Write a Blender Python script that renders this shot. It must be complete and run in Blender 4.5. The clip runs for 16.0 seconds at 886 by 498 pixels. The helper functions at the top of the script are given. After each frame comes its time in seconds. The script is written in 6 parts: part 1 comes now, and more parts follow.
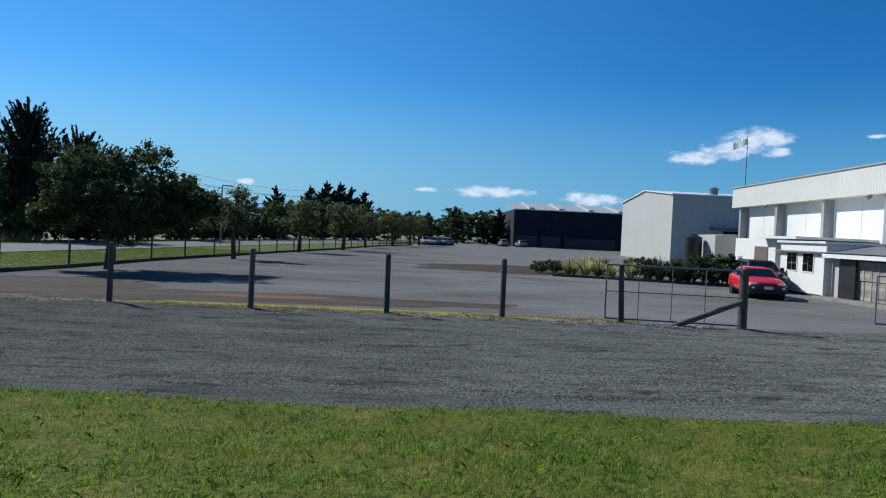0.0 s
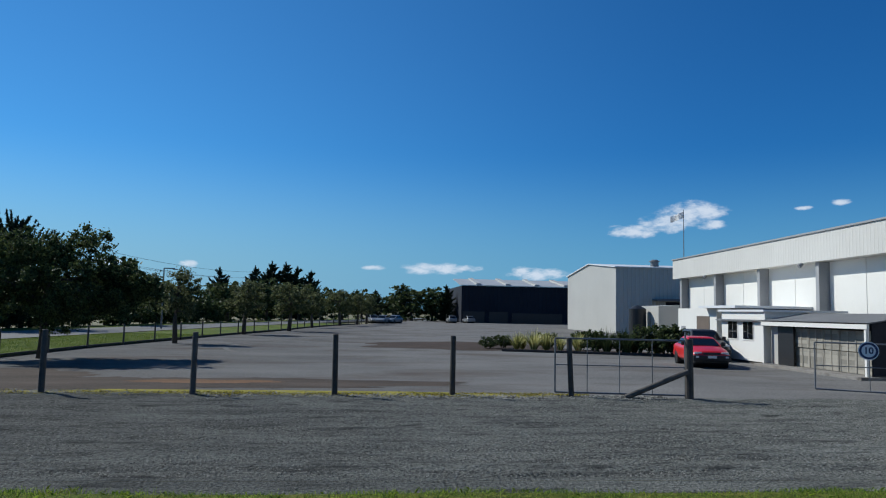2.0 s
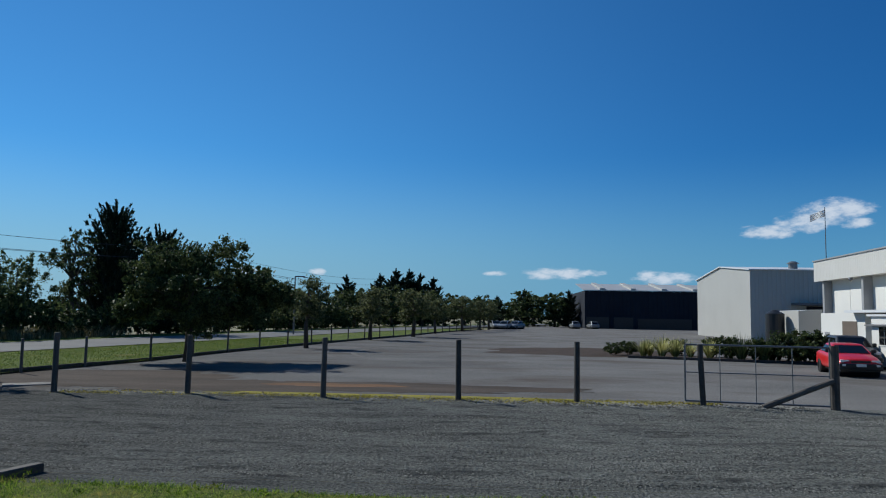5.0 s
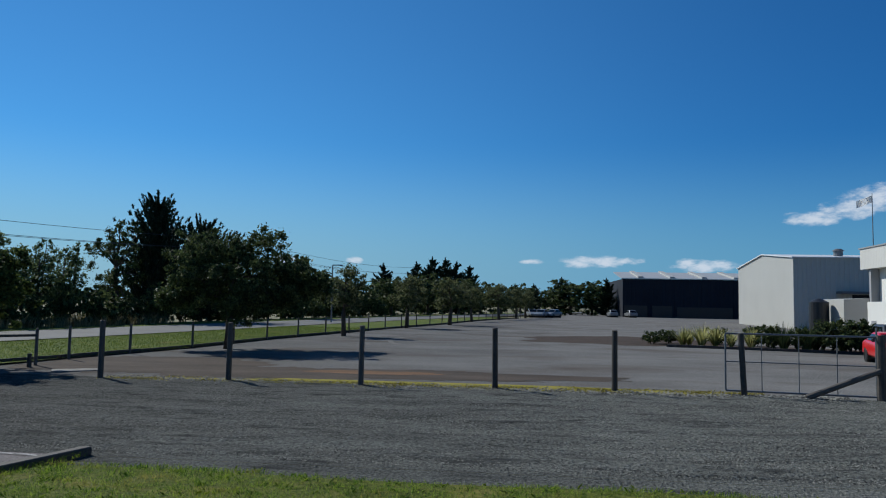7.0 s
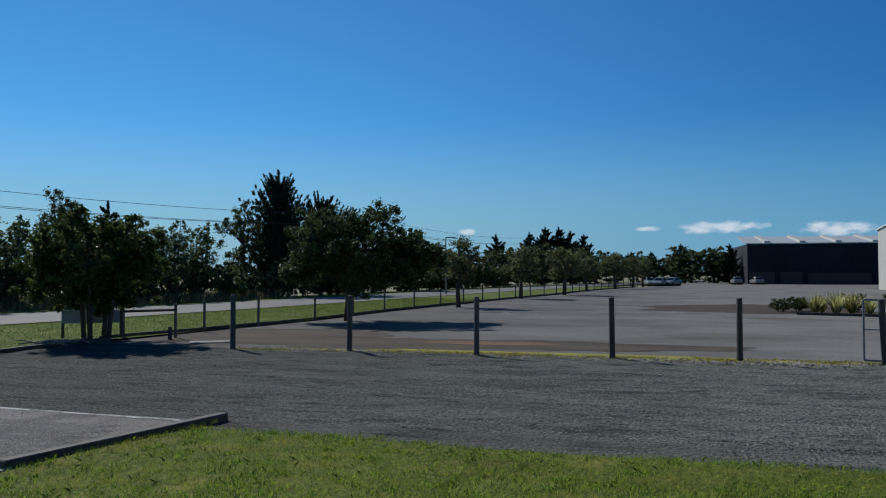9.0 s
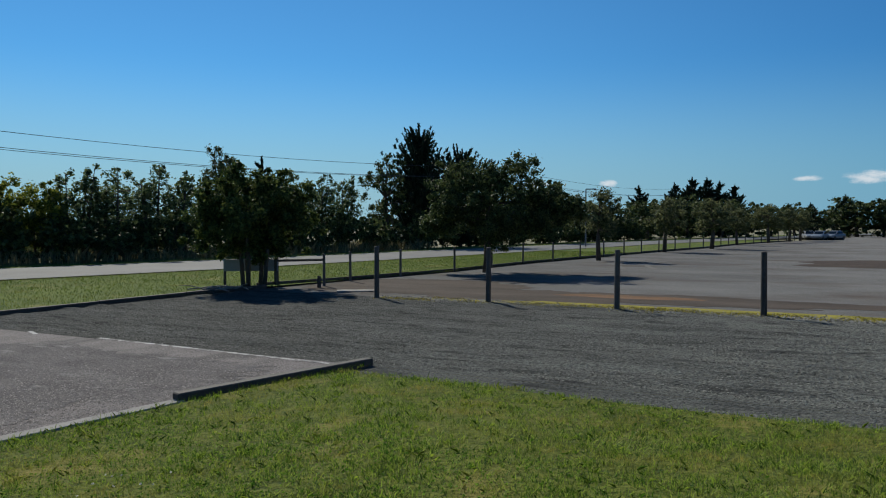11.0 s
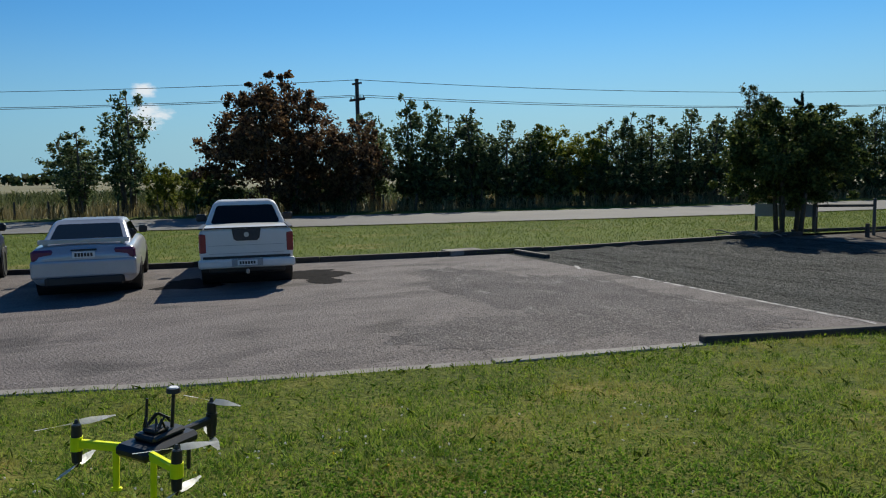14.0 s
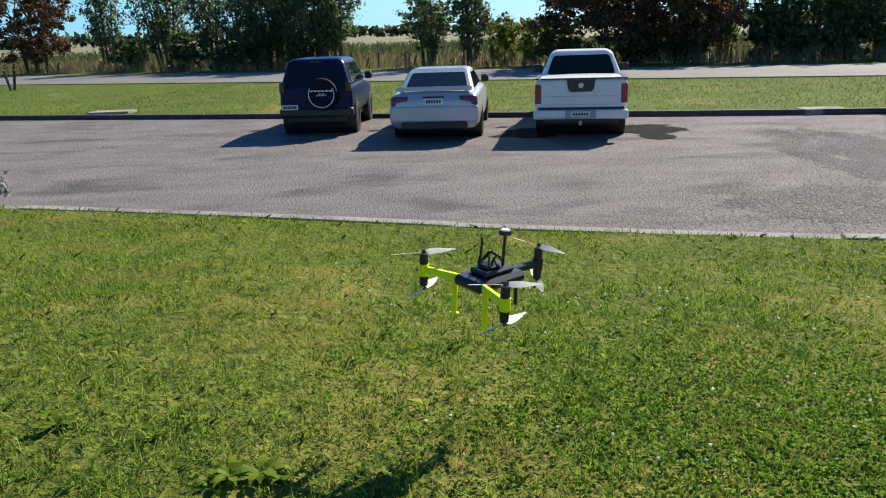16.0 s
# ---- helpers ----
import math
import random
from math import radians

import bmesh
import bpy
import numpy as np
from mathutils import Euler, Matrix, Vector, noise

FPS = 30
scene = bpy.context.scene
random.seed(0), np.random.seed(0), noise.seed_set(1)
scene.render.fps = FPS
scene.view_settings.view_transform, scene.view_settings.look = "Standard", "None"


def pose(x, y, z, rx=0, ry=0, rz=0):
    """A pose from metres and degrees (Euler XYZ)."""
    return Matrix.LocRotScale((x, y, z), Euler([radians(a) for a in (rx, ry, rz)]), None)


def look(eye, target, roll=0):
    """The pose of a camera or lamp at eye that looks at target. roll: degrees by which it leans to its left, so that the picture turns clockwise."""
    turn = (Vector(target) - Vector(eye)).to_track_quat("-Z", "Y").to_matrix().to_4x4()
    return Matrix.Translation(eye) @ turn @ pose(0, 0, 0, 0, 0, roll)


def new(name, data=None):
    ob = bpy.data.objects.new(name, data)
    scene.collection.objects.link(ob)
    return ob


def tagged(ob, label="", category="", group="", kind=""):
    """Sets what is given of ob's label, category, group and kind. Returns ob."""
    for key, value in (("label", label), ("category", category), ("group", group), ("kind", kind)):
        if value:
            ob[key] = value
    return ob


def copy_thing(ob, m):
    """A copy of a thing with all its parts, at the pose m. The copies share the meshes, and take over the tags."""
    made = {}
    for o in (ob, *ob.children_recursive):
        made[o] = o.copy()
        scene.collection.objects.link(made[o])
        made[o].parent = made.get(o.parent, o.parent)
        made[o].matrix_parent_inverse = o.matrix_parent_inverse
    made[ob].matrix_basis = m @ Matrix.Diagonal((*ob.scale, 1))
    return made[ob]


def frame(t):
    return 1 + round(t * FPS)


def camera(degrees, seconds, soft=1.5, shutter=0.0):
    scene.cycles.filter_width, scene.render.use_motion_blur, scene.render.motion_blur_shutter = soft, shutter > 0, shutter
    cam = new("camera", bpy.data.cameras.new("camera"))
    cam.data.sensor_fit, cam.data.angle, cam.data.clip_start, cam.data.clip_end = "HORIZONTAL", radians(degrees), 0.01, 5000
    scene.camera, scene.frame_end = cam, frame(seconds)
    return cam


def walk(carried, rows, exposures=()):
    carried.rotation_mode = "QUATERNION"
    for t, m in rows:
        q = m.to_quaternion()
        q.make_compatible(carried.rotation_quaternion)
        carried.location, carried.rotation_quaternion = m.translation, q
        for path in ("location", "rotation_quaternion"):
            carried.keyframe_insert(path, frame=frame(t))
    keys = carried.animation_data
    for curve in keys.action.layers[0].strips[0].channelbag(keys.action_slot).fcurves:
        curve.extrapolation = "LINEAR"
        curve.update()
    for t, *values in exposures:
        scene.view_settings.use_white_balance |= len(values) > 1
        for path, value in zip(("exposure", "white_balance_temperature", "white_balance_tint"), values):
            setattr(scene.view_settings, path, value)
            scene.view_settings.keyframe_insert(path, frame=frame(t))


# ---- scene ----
import itertools

# ---------------------------------------------------------------- camera
EYE = (0.0, 0.0, 2.2)
PATH = [
    (0, 1.60, -1.25, 2.61),
    (0.5, 9.94, 2.37, 1.40),
    (1, 8.86, 5.24, 1.28),
    (1.5, 7.09, 4.99, 1.31),
    (2, 5.46, 4.84, 1.13),
    (2.5, 3.81, 5.31, 0.77),
    (3, 2.19, 5.64, 0.85),
    (3.5, 0.49, 5.82, 0.74),
    (4, -1.41, 5.63, 0.88),
    (4.5, -2.86, 5.35, 0.88),
    (5, -3.90, 5.11, 0.97),
    (7.5, -7.24, 4.08, 0.89),
    (8, -7.74, 3.89, 0.73),
    (8.5, -9.70, 2.63, 0.45),
    (8.7, -12.22, 2.31, 0.18),
    (10.8, -24.02, -1.64, 0.37),
    (11, -26.01, -1.84, 0.11),
    (11.5, -29.35, -2.26, 0.04),
    (12, -33.02, -2.22, -0.10),
    (12.5, -40.42, -2.40, -0.52),
    (13, -48.19, -3.66, -0.92),
    (13.5, -55.45, -4.03, -2.27),
    (14, -65.39, -5.82, -1.06),
    (14.5, -72.34, -9.14, -0.45),
    (15, -77.14, -11.97, -1.36),
    (15.5, -83.87, -14.03, -1.99),
    (16, -91.00, -16.42, -1.94),
]

cam = camera(61.7, 16.0, soft=1.1)


def aim(yaw, pitch, roll):
    a, b = radians(yaw), radians(pitch)
    ahead = Vector((math.cos(b) * math.sin(a), math.cos(b) * math.cos(a), math.sin(b)))
    return look(EYE, Vector(EYE) + ahead, roll)


walk(cam, [(t, aim(yaw, pitch, roll)) for t, yaw, pitch, roll in PATH],
     exposures=[(0.0, 0.12, 5900, 7), (0.5, 0.0, 5950, 7), (1.0, -0.06, 5950, 7), (3.0, -0.10, 5950, 7), (5.0, -0.2, 6000, 7), (8.5, -0.2, 6050, 7), (11.0, -0.1, 6500, 6), (12.5, -0.05, 6650, 6), (14.5, 0.22, 6800, 8), (15.3, 0.55, 6850, 9), (16.0, 0.95, 6850, 9)])

# ---------------------------------------------------------------- sun and sky
SUN_EL, SUN_AZ = 38.0, -52.0
to_sun = Vector((math.cos(radians(SUN_EL)) * math.sin(radians(SUN_AZ)), math.cos(radians(SUN_EL)) * math.cos(radians(SUN_AZ)), math.sin(radians(SUN_EL))))
sun = new("sun", bpy.data.lights.new("sun", "SUN"))
sun.data.energy, sun.data.angle, sun.data.color = 5.0, radians(0.55), (1.0, 0.95, 0.85)
sun.matrix_world = look((0, 0, 60), Vector((0, 0, 60)) - to_sun)


def N(tree, kind, **values):
    """A node; values set its inputs (by name) or its properties."""
    node = tree.nodes.new(kind)
    for key, value in values.items():
        if key in node.inputs:
            node.inputs[key].default_value = value
    return node


world = bpy.data.worlds.new("sky")
world.use_nodes = True
scene.world = world
wt = world.node_tree
sky = wt.nodes.new("ShaderNodeTexSky")
sky.sky_type, sky.sun_disc = "NISHITA", False
sky.sun_elevation, sky.sun_rotation = radians(SUN_EL), radians(SUN_AZ)
sky.air_density, sky.dust_density, sky.ozone_density, sky.altitude = 1.0, 0.0, 5.0, 0.0
back = wt.nodes["Background"]
back.inputs["Strength"].default_value = 0.09
coord = wt.nodes.new("ShaderNodeTexCoord")


def cloud_mask(az, el, wide, high):
    """A soft oval round one direction in the sky, in degrees."""
    a, b = radians(az), radians(el)
    ahead = Vector((math.cos(b) * math.sin(a), math.cos(b) * math.cos(a), math.sin(b)))
    right = Vector((math.cos(a), -math.sin(a), 0))
    up = right.cross(ahead)
    out = None
    for axis, size in ((right, wide), (up, high)):
        dot = N(wt, "ShaderNodeVectorMath")
        dot.operation = "DOT_PRODUCT"
        wt.links.new(coord.outputs["Generated"], dot.inputs[0])
        dot.inputs[1].default_value = axis
        sub = N(wt, "ShaderNodeMath")
        sub.operation = "SUBTRACT"
        wt.links.new(dot.outputs["Value"], sub.inputs[0])
        sub.inputs[1].default_value = axis.dot(ahead)
        div = N(wt, "ShaderNodeMath")
        div.operation = "DIVIDE"
        wt.links.new(sub.outputs[0], div.inputs[0])
        div.inputs[1].default_value = radians(size)
        sq = N(wt, "ShaderNodeMath")
        sq.operation = "MULTIPLY"
        wt.links.new(div.outputs[0], sq.inputs[0])
        wt.links.new(div.outputs[0], sq.inputs[1])
        if out is None:
            out = sq
        else:
            add = N(wt, "ShaderNodeMath")
            add.operation = "ADD"
            wt.links.new(out.outputs[0], add.inputs[0])
            wt.links.new(sq.outputs[0], add.inputs[1])
            out = add
    face = N(wt, "ShaderNodeVectorMath")
    face.operation = "DOT_PRODUCT"
    wt.links.new(coord.outputs["Generated"], face.inputs[0])
    face.inputs[1].default_value = ahead
    front = N(wt, "ShaderNodeMath")
    front.operation = "GREATER_THAN"
    wt.links.new(face.outputs["Value"], front.inputs[0])
    front.inputs[1].default_value = 0.5
    inside = N(wt, "ShaderNodeMapRange")
    wt.links.new(out.outputs[0], inside.inputs["Value"])
    inside.inputs["From Min"].default_value, inside.inputs["From Max"].default_value = 0.0, 1.0
    inside.inputs["To Min"].default_value, inside.inputs["To Max"].default_value = 1.0, 0.0
    both = N(wt, "ShaderNodeMath")
    both.operation = "MULTIPLY"
    wt.links.new(inside.outputs[0], both.inputs[0])
    wt.links.new(front.outputs[0], both.inputs[1])
    return both


CLOUDS = [(24.3, 7.55, 2.9, 1.2), (25.6, 6.75, 1.6, 0.5), (22.2, 6.9, 2.4, 0.9), (19.9, 6.3, 2.6, 0.65), (4.9, 3.32, 3.9, 0.6), (7.2, 3.4, 1.6, 0.4), (12.9, 2.95, 3.4, 0.6), (11.6, 3.25, 1.2, 0.4), (0.2, 3.3, 1.2, 0.3), (-13.5, 3.2, 0.9, 0.35),
          (-86.6, 4.4, 2.0, 1.2), (-86.8, 6.2, 1.2, 0.8), (-110.0, 5.5, 4.0, 1.2), (31.5, 7.7, 0.7, 0.2), (-19.0, 3.0, 1.6, 0.5), (33.9, 8.0, 0.8, 0.3)]
total = None
for spec in CLOUDS:
    one = cloud_mask(*spec)
    if total is None:
        total = one
    else:
        most = N(wt, "ShaderNodeMath")
        most.operation = "MAXIMUM"
        wt.links.new(total.outputs[0], most.inputs[0])
        wt.links.new(one.outputs[0], most.inputs[1])
        total = most
puff = N(wt, "ShaderNodeTexNoise", Scale=42.0, Detail=8.0, Roughness=0.6)
stretch = N(wt, "ShaderNodeMapping")
stretch.inputs["Scale"].default_value = (1.0, 1.0, 2.2)
wt.links.new(coord.outputs["Generated"], stretch.inputs["Vector"])
wt.links.new(stretch.outputs[0], puff.inputs["Vector"])
both = N(wt, "ShaderNodeMath")
both.operation = "MULTIPLY_ADD"
wt.links.new(puff.outputs["Fac"], both.inputs[0])
both.inputs[1].default_value = 2.2
wt.links.new(total.outputs[0], both.inputs[2])
edge = N(wt, "ShaderNodeMapRange")
edge.interpolation_type = "SMOOTHSTEP"
edge.inputs["From Min"].default_value, edge.inputs["From Max"].default_value = 1.36, 2.25
edge.inputs["To Max"].default_value = 0.9
wt.links.new(both.outputs[0], edge.inputs["Value"])
has = N(wt, "ShaderNodeMath")
has.operation = "GREATER_THAN"
wt.links.new(total.outputs[0], has.inputs[0])
has.inputs[1].default_value = 0.02
amount = N(wt, "ShaderNodeMath")
amount.operation = "MULTIPLY"
wt.links.new(edge.outputs[0], amount.inputs[0])
wt.links.new(has.outputs[0], amount.inputs[1])
blend = N(wt, "ShaderNodeMixRGB")
wt.links.new(amount.outputs[0], blend.inputs["Fac"])
tone = N(wt, "ShaderNodeMixRGB")
tone.blend_type = "MULTIPLY"
tone.inputs["Fac"].default_value = 1.0
tone.inputs["Color2"].default_value = (0.38, 0.79, 1.03, 1)
wt.links.new(sky.outputs[0], tone.inputs["Color1"])
height = N(wt, "ShaderNodeSeparateXYZ")
wt.links.new(coord.outputs["Generated"], height.inputs[0])
low = N(wt, "ShaderNodeMapRange")
low.interpolation_type = "SMOOTHSTEP"
wt.links.new(height.outputs["Z"], low.inputs["Value"])
low.inputs["From Min"].default_value, low.inputs["From Max"].default_value = 0.0, 0.22
low.inputs["To Min"].default_value, low.inputs["To Max"].default_value = 0.92, 0.0
haze = N(wt, "ShaderNodeMixRGB")
wt.links.new(low.outputs[0], haze.inputs["Fac"])
wt.links.new(tone.outputs[0], haze.inputs["Color1"])
haze.inputs["Color2"].default_value = (3.5, 5.6, 6.9, 1)
toward = N(wt, "ShaderNodeVectorMath")
toward.operation = "DOT_PRODUCT"
wt.links.new(coord.outputs["Generated"], toward.inputs[0])
toward.inputs[1].default_value = to_sun
side = N(wt, "ShaderNodeMapRange")
side.interpolation_type = "SMOOTHSTEP"
wt.links.new(toward.outputs["Value"], side.inputs["Value"])
side.inputs["From Min"].default_value, side.inputs["From Max"].default_value = 0.22, 1.0
depth_of_blue = N(wt, "ShaderNodeMixRGB")
wt.links.new(side.outputs[0], depth_of_blue.inputs["Fac"])
depth_of_blue.inputs["Color1"].default_value = (0.50, 0.73, 0.88, 1)
depth_of_blue.inputs["Color2"].default_value = (1.14, 1.08, 1.03, 1)
sided = N(wt, "ShaderNodeMixRGB")
sided.blend_type = "MULTIPLY"
sided.inputs["Fac"].default_value = 1.0
wt.links.new(haze.outputs[0], sided.inputs["Color1"])
wt.links.new(depth_of_blue.outputs[0], sided.inputs["Color2"])
wt.links.new(sided.outputs[0], blend.inputs["Color1"])
blend.inputs["Color2"].default_value = (8.2, 8.6, 9.3, 1)
wt.links.new(blend.outputs[0], back.inputs["Color"])


# ---------------------------------------------------------------- materials
def material(name, low, high, scale=4.0, fine=60.0, rough=0.8, metal=0.0, bump=0.2, depth=0.01, spread=0.5, space="world", island=0.0, stain=None, coat=0.0, thin=0.0, each=0.0, stretch=None, spec=0.5, drift=None):
    """Two scales of noise between two colours, with relief from the fine one. island / each: how far single pieces differ."""
    m = bpy.data.materials.new(name)
    m.use_nodes = True
    t = m.node_tree
    bsdf = t.nodes["Principled BSDF"]
    if space == "world":
        where = t.nodes.new("ShaderNodeNewGeometry").outputs["Position"]
    else:
        where = t.nodes.new("ShaderNodeTexCoord").outputs["Object"]
    drawn = where
    if stretch:
        mp = N(t, "ShaderNodeMapping")
        mp.inputs["Scale"].default_value = stretch
        t.links.new(where, mp.inputs["Vector"])
        drawn = mp.outputs["Vector"]
    big = N(t, "ShaderNodeTexNoise", Scale=scale, Detail=4.0, Roughness=0.6)
    small = N(t, "ShaderNodeTexNoise", Scale=fine, Detail=3.0, Roughness=0.65)
    t.links.new(drawn, big.inputs["Vector"])
    t.links.new(where, small.inputs["Vector"])
    mixf = N(t, "ShaderNodeMath")
    mixf.operation = "MULTIPLY_ADD"
    t.links.new(small.outputs["Fac"], mixf.inputs[0])
    mixf.inputs[1].default_value = 1.0 - spread
    part_ = N(t, "ShaderNodeMath")
    part_.operation = "MULTIPLY"
    t.links.new(big.outputs["Fac"], part_.inputs[0])
    part_.inputs[1].default_value = spread
    t.links.new(part_.outputs[0], mixf.inputs[2])
    fac = mixf.outputs[0]
    if island or each:
        info = t.nodes.new("ShaderNodeNewGeometry").outputs["Random Per Island"] if island else t.nodes.new("ShaderNodeObjectInfo").outputs["Random"]
        add = N(t, "ShaderNodeMath")
        add.operation = "MULTIPLY_ADD"
        t.links.new(info, add.inputs[0])
        add.inputs[1].default_value = island or each
        t.links.new(fac, add.inputs[2])
        less = N(t, "ShaderNodeMath")
        less.operation = "SUBTRACT"
        t.links.new(add.outputs[0], less.inputs[0])
        less.inputs[1].default_value = (island or each) / 2
        fac = less.outputs[0]
    ramp = t.nodes.new("ShaderNodeValToRGB")
    ramp.color_ramp.elements[0].position, ramp.color_ramp.elements[1].position = 0.32, 0.68
    ramp.color_ramp.elements[0].color, ramp.color_ramp.elements[1].color = (*low, 1), (*high, 1)
    t.links.new(fac, ramp.inputs["Fac"])
    colour = ramp.outputs["Color"]
    if stain:
        tint, size, start, end = stain
        blot = N(t, "ShaderNodeTexNoise", Scale=size, Detail=5.0, Roughness=0.6, Distortion=0.4)
        t.links.new(drawn, blot.inputs["Vector"])
        rng = N(t, "ShaderNodeMapRange")
        rng.inputs["From Min"].default_value, rng.inputs["From Max"].default_value = start, end
        t.links.new(blot.outputs["Fac"], rng.inputs["Value"])
        mix = N(t, "ShaderNodeMixRGB")
        t.links.new(rng.outputs[0], mix.inputs["Fac"])
        t.links.new(colour, mix.inputs["Color1"])
        mix.inputs["Color2"].default_value = (*tint, 1)
        colour = mix.outputs["Color"]
    # drift: colour scaled across x; on the drive gravel this paints in self-shade
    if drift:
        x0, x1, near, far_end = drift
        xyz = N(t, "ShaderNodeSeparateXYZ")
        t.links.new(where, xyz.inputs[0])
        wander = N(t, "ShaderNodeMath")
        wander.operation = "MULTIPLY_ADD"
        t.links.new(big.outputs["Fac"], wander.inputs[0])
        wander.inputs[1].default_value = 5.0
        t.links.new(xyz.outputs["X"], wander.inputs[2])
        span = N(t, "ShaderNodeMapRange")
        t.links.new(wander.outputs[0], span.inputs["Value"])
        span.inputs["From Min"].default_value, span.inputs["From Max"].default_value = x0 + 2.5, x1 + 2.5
        side_tone = N(t, "ShaderNodeMixRGB")
        t.links.new(span.outputs[0], side_tone.inputs["Fac"])
        side_tone.inputs["Color1"].default_value, side_tone.inputs["Color2"].default_value = (*near, 1), (*far_end, 1)
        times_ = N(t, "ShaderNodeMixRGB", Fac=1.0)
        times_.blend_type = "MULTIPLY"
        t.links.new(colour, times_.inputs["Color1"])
        t.links.new(side_tone.outputs[0], times_.inputs["Color2"])
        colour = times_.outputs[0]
    t.links.new(colour, bsdf.inputs["Base Color"])
    bsdf.inputs["Roughness"].default_value, bsdf.inputs["Metallic"].default_value = rough, metal
    bsdf.inputs["Specular IOR Level"].default_value = spec
    bsdf.inputs["Coat Weight"].default_value = coat
    if bump:
        b = N(t, "ShaderNodeBump", Strength=bump, Distance=depth)
        t.links.new(small.outputs["Fac"], b.inputs["Height"])
        t.links.new(b.outputs["Normal"], bsdf.inputs["Normal"])
    if thin:
        veil = t.nodes.new("ShaderNodeBsdfTranslucent")
        t.links.new(colour, veil.inputs["Color"])
        mixs = N(t, "ShaderNodeMixShader", Fac=thin)
        t.links.new(bsdf.outputs[0], mixs.inputs[1])
        t.links.new(veil.outputs[0], mixs.inputs[2])
        t.links.new(mixs.outputs[0], t.nodes["Material Output"].inputs["Surface"])
    return m


def glass(name, tint=(0.006, 0.007, 0.008), rough=0.04):
    m = bpy.data.materials.new(name)
    m.use_nodes = True
    b = m.node_tree.nodes["Principled BSDF"]
    b.inputs["Base Color"].default_value = (*tint, 1)
    b.inputs["Roughness"].default_value, b.inputs["IOR"].default_value = rough, 1.38
    return m


M_FIELD = material("field", (0.10, 0.10, 0.045), (0.20, 0.17, 0.08), 0.05, 3.0, 0.95, bump=0.3, depth=0.1)
# Darker left end: self-shade seen toward the sun, put into the gravel colour.
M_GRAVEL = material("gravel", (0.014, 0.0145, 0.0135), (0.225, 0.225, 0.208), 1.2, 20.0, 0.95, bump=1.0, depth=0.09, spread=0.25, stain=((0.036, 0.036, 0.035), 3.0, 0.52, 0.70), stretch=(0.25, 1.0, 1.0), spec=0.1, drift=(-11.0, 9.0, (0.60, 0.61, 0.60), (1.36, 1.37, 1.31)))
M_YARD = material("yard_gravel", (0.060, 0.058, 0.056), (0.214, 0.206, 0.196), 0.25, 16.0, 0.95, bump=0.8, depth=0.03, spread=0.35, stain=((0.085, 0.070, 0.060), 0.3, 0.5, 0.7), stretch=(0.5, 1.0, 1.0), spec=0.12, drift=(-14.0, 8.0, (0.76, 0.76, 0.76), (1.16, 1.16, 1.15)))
M_ASPHALT = material("asphalt", (0.064, 0.057, 0.055), (0.232, 0.202, 0.194), 1.6, 26.0, 0.88, bump=1.0, depth=0.03, spread=0.32, stain=((0.075, 0.067, 0.065), 1.0, 0.53, 0.70), stretch=(1.0, 0.45, 1.0), spec=0.2)
M_WORN = material("worn_seal", (0.048, 0.044, 0.043), (0.195, 0.175, 0.170), 1.4, 22.0, 0.92, bump=1.0, depth=0.05, spread=0.4, stain=((0.24, 0.225, 0.215), 2.2, 0.58, 0.74), stretch=(0.6, 1.0, 1.0), spec=0.12)
M_ROAD = material("road_seal", (0.105, 0.104, 0.102), (0.175, 0.172, 0.166), 0.25, 40.0, 0.85, bump=0.4, depth=0.01, spec=0.2)
M_LAWN = material("lawn_soil", (0.024, 0.042, 0.006), (0.15, 0.165, 0.026), 0.55, 13.0, 0.95, bump=1.0, depth=0.06, spread=0.25, stain=((0.20, 0.17, 0.045), 0.8, 0.53, 0.72), spec=0.1)
M_VERGE = material("verge_grass", (0.040, 0.068, 0.009), (0.125, 0.155, 0.028), 0.4, 9.0, 0.95, bump=0.8, depth=0.05, stain=((0.19, 0.165, 0.055), 0.5, 0.55, 0.75), spec=0.1)
M_BLADE = material("grass_blade", (0.036, 0.095, 0.008), (0.29, 0.39, 0.052), 1.5, 11.0, 0.65, bump=0, spread=0.45, island=1.4, thin=0.5, stain=((0.36, 0.30, 0.08), 1.0, 0.52, 0.70), spec=0.25)
M_VBLADE = material("verge_blade", (0.040, 0.085, 0.008), (0.185, 0.235, 0.034), 0.45, 3.0, 0.65, bump=0, spread=0.6, island=0.8, thin=0.4, stain=((0.24, 0.21, 0.065), 0.6, 0.54, 0.74), spec=0.2)
M_DRYGRASS = material("dry_grass", (0.14, 0.115, 0.05), (0.30, 0.25, 0.12), 0.6, 8.0, 0.8, bump=0, island=0.6, thin=0.25)
M_SOIL = material("bare_soil", (0.045, 0.034, 0.028), (0.09, 0.068, 0.055), 0.6, 25.0, 0.95, bump=0.7, depth=0.03, spec=0.1)
M_RUST = material("reddish_gravel", (0.036, 0.029, 0.024), (0.112, 0.088, 0.070), 0.7, 25.0, 0.95, bump=0.6, depth=0.02, stretch=(0.3, 1, 1), spec=0.1)
M_IRON = material("rust_stain", (0.10, 0.060, 0.034), (0.21, 0.122, 0.070), 0.9, 14.0, 0.95, bump=0.6, depth=0.02, stretch=(0.3, 1, 1), spec=0.1)
M_MOSS = material("moss", (0.13, 0.12, 0.02), (0.36, 0.31, 0.06), 1.6, 16.0, 0.95, bump=0.7, depth=0.03, spec=0.1)
